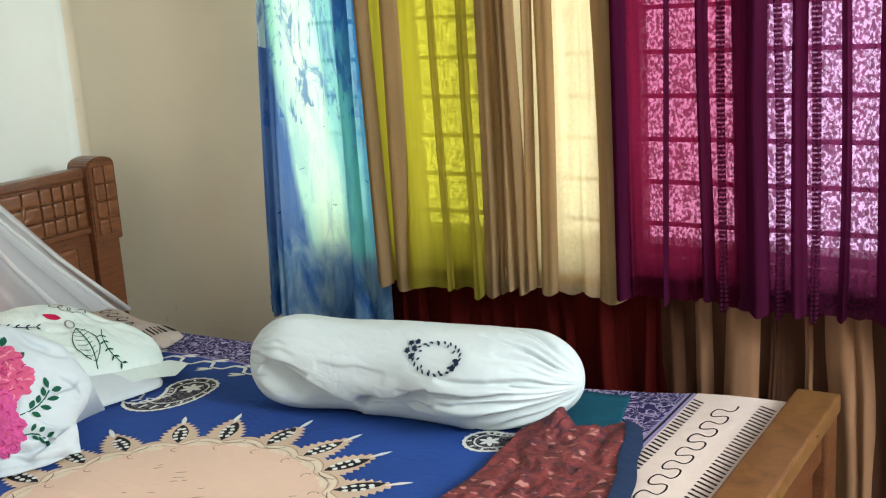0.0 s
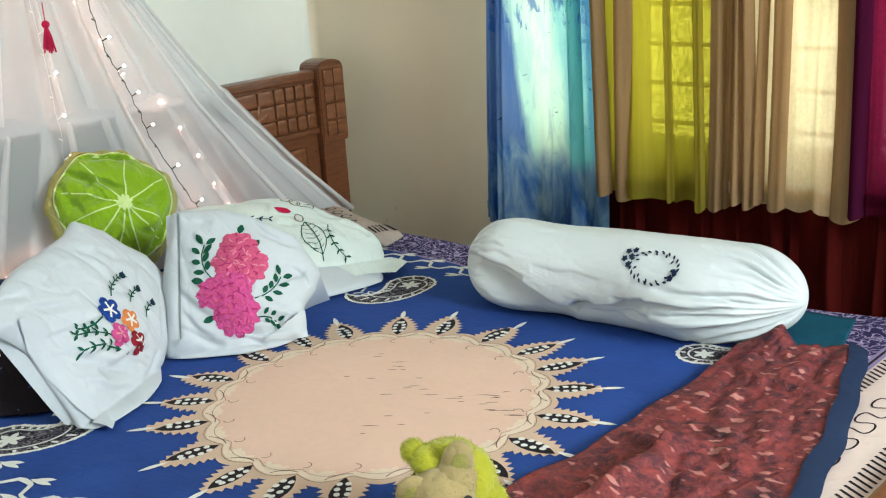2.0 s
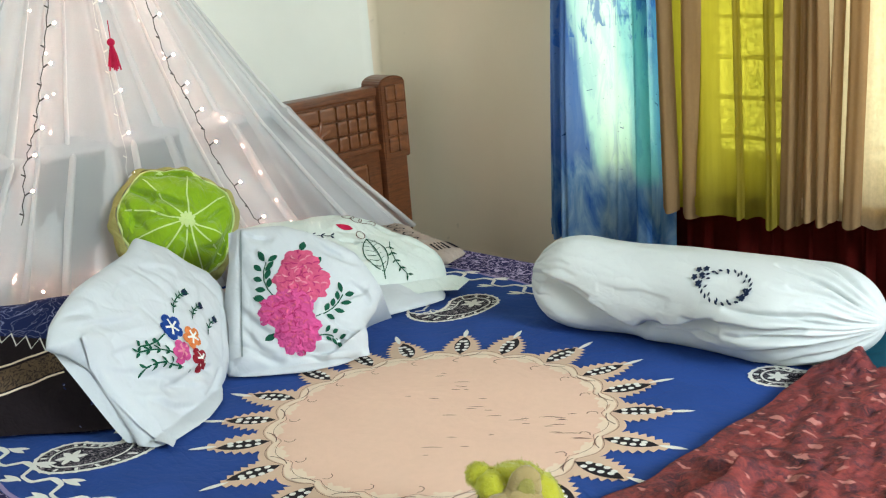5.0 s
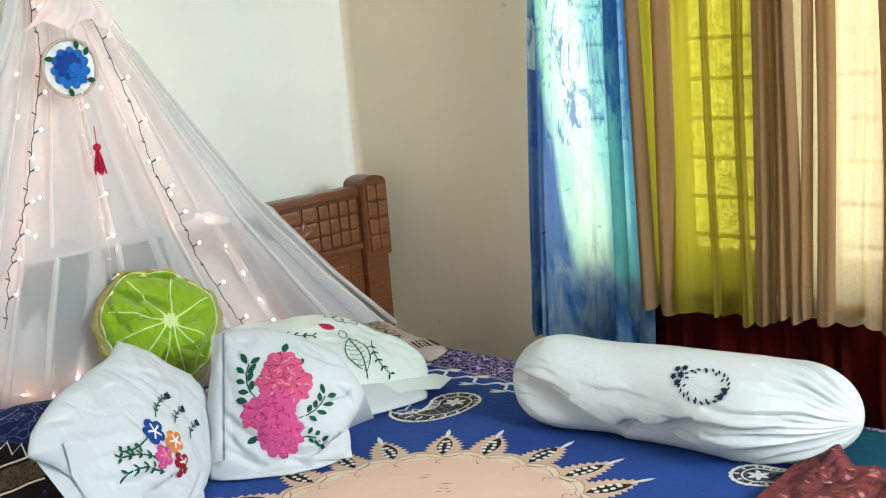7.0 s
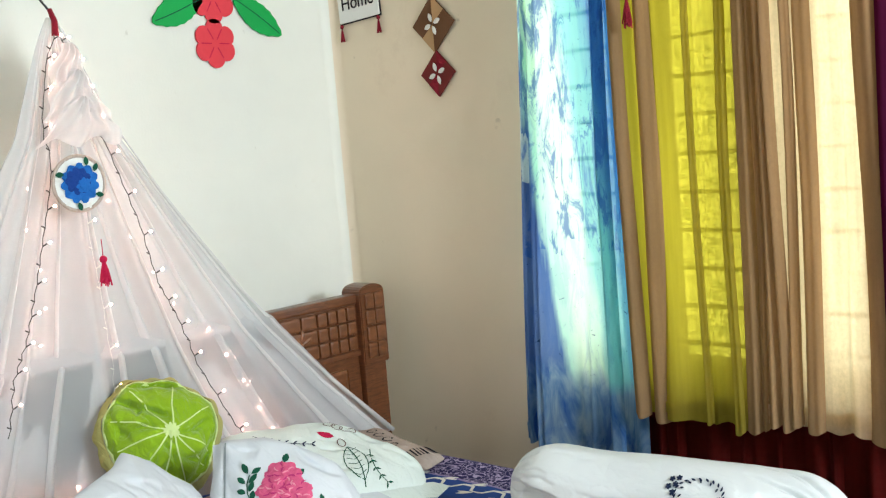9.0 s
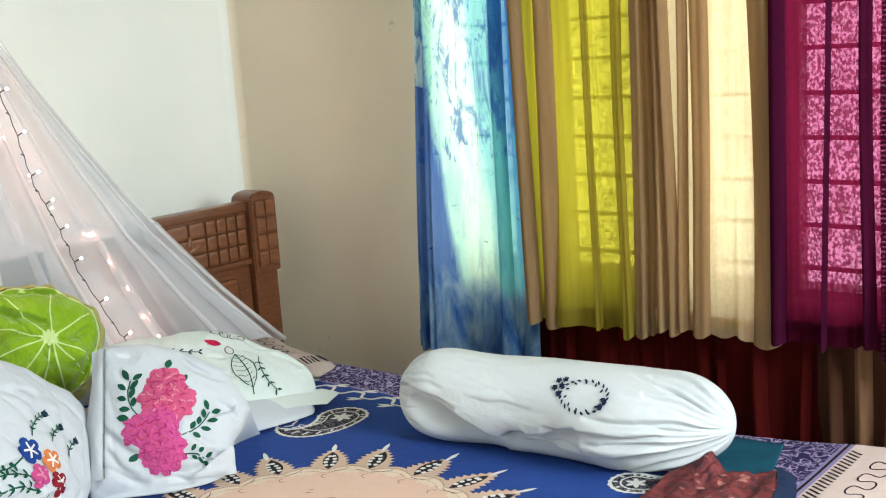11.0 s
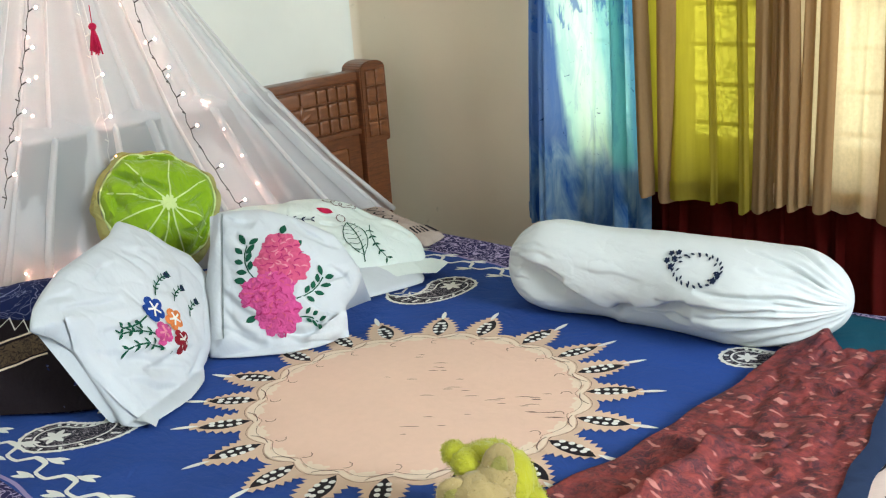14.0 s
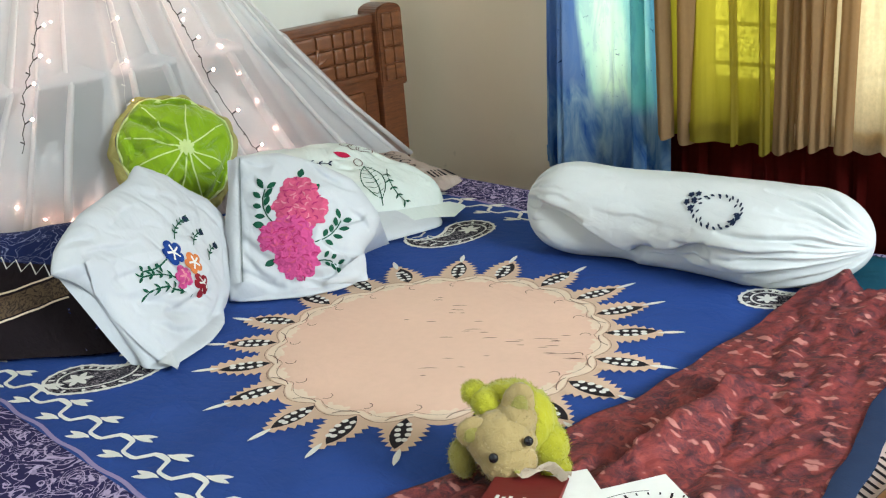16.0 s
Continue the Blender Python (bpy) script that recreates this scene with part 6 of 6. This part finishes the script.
light_string([(1.262, 1.80), (1.235, 1.73), (1.205, 1.6), (1.191, 1.442), (1.147, 1.318), (1.103, 1.189), (1.063, 1.088), (1.018, 1.003), (0.98, 0.88)], "dark wire of small warm lights down the canopy's side")
light_string([(1.28, 1.80), (1.313, 1.716), (1.338, 1.611), (1.367, 1.476), (1.411, 1.314), (1.43, 1.165), (1.471, 1.069), (1.498, 0.943), (1.585, 0.758), (1.63, 0.70)], "dark wire of small warm lights across the canopy")
light_string([(1.27, 1.52), (1.262, 1.30), (1.275, 1.15), (1.268, 1.0), (1.25, 0.86)], "thin wire of small warm lights under the hoop", False)

light_string([(1.36, 1.40), (1.42, 1.25), (1.50, 1.10), (1.57, 0.99), (1.64, 0.87), (1.70, 0.74), (1.76, 0.65)], "thin wire of small warm lights glowing behind the net", False, True)
light_string([(0.90, 0.82), (0.96, 0.72), (1.06, 0.66), (1.16, 0.70)], "thin wire of small warm lights behind the cushions", False, True)
light_string([(1.17, 1.45), (1.14, 1.30), (1.17, 1.15), (1.12, 1.02)], "thin wire of small warm lights glowing behind the net", False, True)

# blue flower hoop and tassels
HC = Vector((-2.455, 1.241, 1.437))


def hoop_at(y, z, lift=0.0):
    return Vector((HC.x + 0.35 * 0 + lift, HC.y + y, HC.z + z))


hoop = holder("flower_hoop", HC, "round embroidery hoop with a blue flower on the canopy", "hoop")
ring = [hoop_at(0.066 * math.cos(t), 0.066 * math.sin(t), 0.0) for t in (2 * math.pi * k / 40 for k in range(40))]
part("rim", add_tube(bmesh.new(), ring, 0.0045, 8, 0, True), wood("pale_hoop_wood", lin(206, 190, 176), lin(160, 140, 124), 0.4), hoop, "", True)
part("cloth", patch(hoop_at, [(0.064 * math.cos(t), 0.064 * math.sin(t)) for t in (2 * math.pi * k / 40 for k in range(40))], 0.0, 2), PAPERWHITE, hoop)
for y, z, r, k in ((0.0, 0.0, 0.050, 11), (-0.006, 0.006, 0.034, 9), (0.004, -0.004, 0.02, 7)):
    part("flower_layer", patch(hoop_at, bloom_loop(y, z, r, k, r * 30, 0.22), 0.004 + (0.05 - r) * 0.25, 3, puff=0.006), SKYTH if r != 0.034 else BLUETH, hoop, "", True)
for a in (0.6, 1.1, 5.6, 4.5, 2.6):
    part("leaf", patch(hoop_at, leaf_loop(0.046 * math.cos(a), 0.046 * math.sin(a), a + 0.5, 0.022, 0.013), 0.006, 1), GREEN, hoop)
for a in (2.2, 3.0, 3.7, 4.1, 5.1):
    part("leaf", patch(hoop_at, leaf_loop(0.05 * math.cos(a), 0.05 * math.sin(a), a - 0.4, 0.016, 0.008), 0.006, 1), IVORY, hoop)


def tassel(name, top, length, r, mat, label):
    ob = holder(name, top, label, "tassel")
    t = Vector(top)
    part("cord", tube([t + Vector((0, 0, 0.05)), t], 0.0012, 5), mat, ob)
    part("knot", add_ball(bmesh.new(), t, (r * 0.6, r * 0.6, r * 0.6), (0, 0, 0), 0, 2), mat, ob, "", True)
    bm = bmesh.new()
    for k in range(14):
        a = 2.4 * k
        q = r * math.sqrt(k / 14)
        add_tube(bm, [t, t + Vector((0.5 * q * math.cos(a), 0.6 * q * math.sin(a), -0.4 * length)), t + Vector((q * math.cos(a), q * math.sin(a), -length * (0.92 + 0.08 * math.sin(3 * k))))], 0.0022, 4)
    part("fringe", bm, mat, ob)
    return ob


tassel("tassel", (-2.445, 1.275, 1.248), 0.066, 0.016, CRIMSON, "crimson thread tassel hanging below the hoop")
tassel("tassel", (-1.535, 2.225, 1.775), 0.075, 0.014, DKRED, "dark red tassel hanging at the curtain's edge")


# ---- wall decorations ----
def on_west(y, z, lift=0.0):
    return Vector((XW + 0.004 + lift, y, z))


def on_north(x, z, lift=0.0):
    return Vector((x, YW - 0.004 - lift, z))


def solid(at, outline, lift, depth, mat, name, parent, label=""):
    bm = patch(at, outline, lift + depth, 2)
    back = [bm.verts.new(at(x, y, lift)) for x, y in outline]
    front = [bm.verts.new(at(x, y, lift + depth)) for x, y in outline]
    for k in range(len(outline)):
        k2 = (k + 1) % len(outline)
        bm.faces.new((front[k], front[k2], back[k2], back[k]))
    return part(name, bm, mat, parent, label)


fl = holder("paper_flowers", on_west(1.93, 1.9), "coral red paper flowers with green leaves on the wall", "decoration")
for y, z, r in ((1.914, 1.808, 0.074), (1.920, 1.945, 0.078)):
    b = solid(on_west, bloom_loop(y, z, r, 6, 0.5, 0.2, 60), 0.001, 0.003, PAPERRED, "flower", fl)
    bm = bmesh.new()
    for k in range(6):
        a = 0.5 + math.pi / 6 + k * math.pi / 3
        ribbon(on_west, [(y + 0.014 * math.cos(a), z + 0.014 * math.sin(a)), (y + 0.05 * math.cos(a), z + 0.05 * math.sin(a))], 0.003, 0.0046, bm)
    part("fold_lines", bm, CRIMSON, b)


def toothed_leaf(y, z, ang, length, width):
    base = leaf_loop(y, z, ang, length, width, 14)
    cx, cy = y + math.cos(ang) * length / 2, z + math.sin(ang) * length / 2
    return [(cx + (a - cx) * (1.0 + 0.06 * (k % 2)), cy + (b - cy) * (1.0 + 0.06 * (k % 2))) for k, (a, b) in enumerate(base)]


for y, z, a, ln, w in ((1.995, 1.945, radians(-33), 0.205, 0.085), (1.885, 1.945, radians(203), 0.195, 0.085)):
    lf = solid(on_west, toothed_leaf(y, z, a, ln, w), 0.001, 0.003, PAPERGREEN, "leaf", fl)
    part("vein", ribbon(on_west, bent(y, z, y + math.cos(a) * ln * 0.95, z + math.sin(a) * ln * 0.95, 0.02), 0.003, 0.0046), GREEN, lf)

sign = holder("wall_sign", on_north(-2.665, 1.94), "small white sign lettered Home with red tassels", "sign")
MS = Matrix.Translation((-2.667, YW - 0.008, 1.945)) @ Matrix.Rotation(radians(-3), 4, "Y")
part("board", add_box(bmesh.new(), -0.096, 0.096, -0.004, 0.004, -0.078, 0.085, 0.003, 0, MS), PAPERWHITE, sign)
part("board_edge", add_box(bmesh.new(), -0.099, 0.099, 0.0, 0.0045, -0.082, 0.088, 0.001, 0, MS), INK, sign, "dark corded edge")
txt = bpy.data.curves.new("lettering", "FONT")
txt.body, txt.size, txt.align_x, txt.align_y, txt.extrude = "Home", 0.062, "CENTER", "CENTER", 0.0008
word = new("lettering", txt)
word.matrix_basis = MS @ Matrix.Translation((0, -0.0055, -0.02)) @ Matrix.Rotation(radians(90), 4, "X")
txt.materials.append(INK)
dg = bpy.context.evaluated_depsgraph_get()
me = bpy.data.meshes.new_from_object(word.evaluated_get(dg))
lettered = new("lettering", me)
lettered.matrix_basis = word.matrix_basis
bpy.data.objects.remove(word)
lettered.parent = sign
lettered.matrix_parent_inverse = Matrix.Translation(-sign.location)
for x in (-0.088, 0.09):
    t = MS @ Vector((x, -0.004, -0.088))
    bm = add_ball(bmesh.new(), t, (0.007, 0.006, 0.007), (0, 0, 0), 0, 2)
    for k in range(8):
        a = 0.8 * k
        add_tube(bm, [t, t + Vector((0.010 * math.cos(a), 0.003 * math.sin(a), -0.048))], 0.002, 4)
    part("tassel", bm, DKRED, sign, "dark red tassel")

kite = holder("diamond_hanging", on_north(-2.35, 1.75), "hanging of two craft-paper diamonds with white petals", "decoration")


def diamond(x, z, w, h, mats):
    d = [(x, z + h), (x + w, z), (x, z - h), (x - w, z)]
    body = solid(on_north, d, 0.002, 0.004, mats[0], "diamond", kite)
    for k in range(4):
        if mats[k % 2 + 1]:
            a, b = d[k], d[(k + 1) % 4]
            if k % 2 == 0:
                part("facet", patch(on_north, [(x, z), a, (lerp(a[0], b[0], 0.55), lerp(a[1], b[1], 0.55))], 0.0075, 1), mats[1], body)
    for k in range(4):
        a = radians(20 + 90 * k)
        part("white_petal", patch(on_north, leaf_loop(x + 0.006 * math.cos(a), z + 0.006 * math.sin(a), a, 0.030, 0.016), 0.010, 1, puff=0.003), IVORY, body)


diamond(-2.336, 1.812, 0.088, 0.086, (OLIVEPAPER, GOLDPAPER, GOLDPAPER))
diamond(-2.332, 1.664, 0.072, 0.070, (MAROONPAPER, DKRED, DKRED))
part("cord", tube([on_north(-2.336, 2.05, 0.003), on_north(-2.336, 1.90, 0.003), on_north(-2.333, 1.72, 0.003)], 0.0015, 5), DKRED, kite)

plaque = holder("wall_plaque", on_west(1.363, 2.03), "small round dark-rimmed plaque high on the wall", "decoration")
part("disc", patch(on_west, [(1.363 + 0.10 * math.cos(t), 2.03 + 0.10 * math.sin(t)) for t in (2 * math.pi * q / 40 for q in range(40))], 0.006, 2), GREYCLOTH, plaque)
part("rim", add_tube(bmesh.new(), [on_west(1.363 + 0.10 * math.cos(t), 2.03 + 0.10 * math.sin(t), 0.006) for t in (2 * math.pi * q / 40 for q in range(40))], 0.006, 8, 0, True), IRON, plaque, "", True)
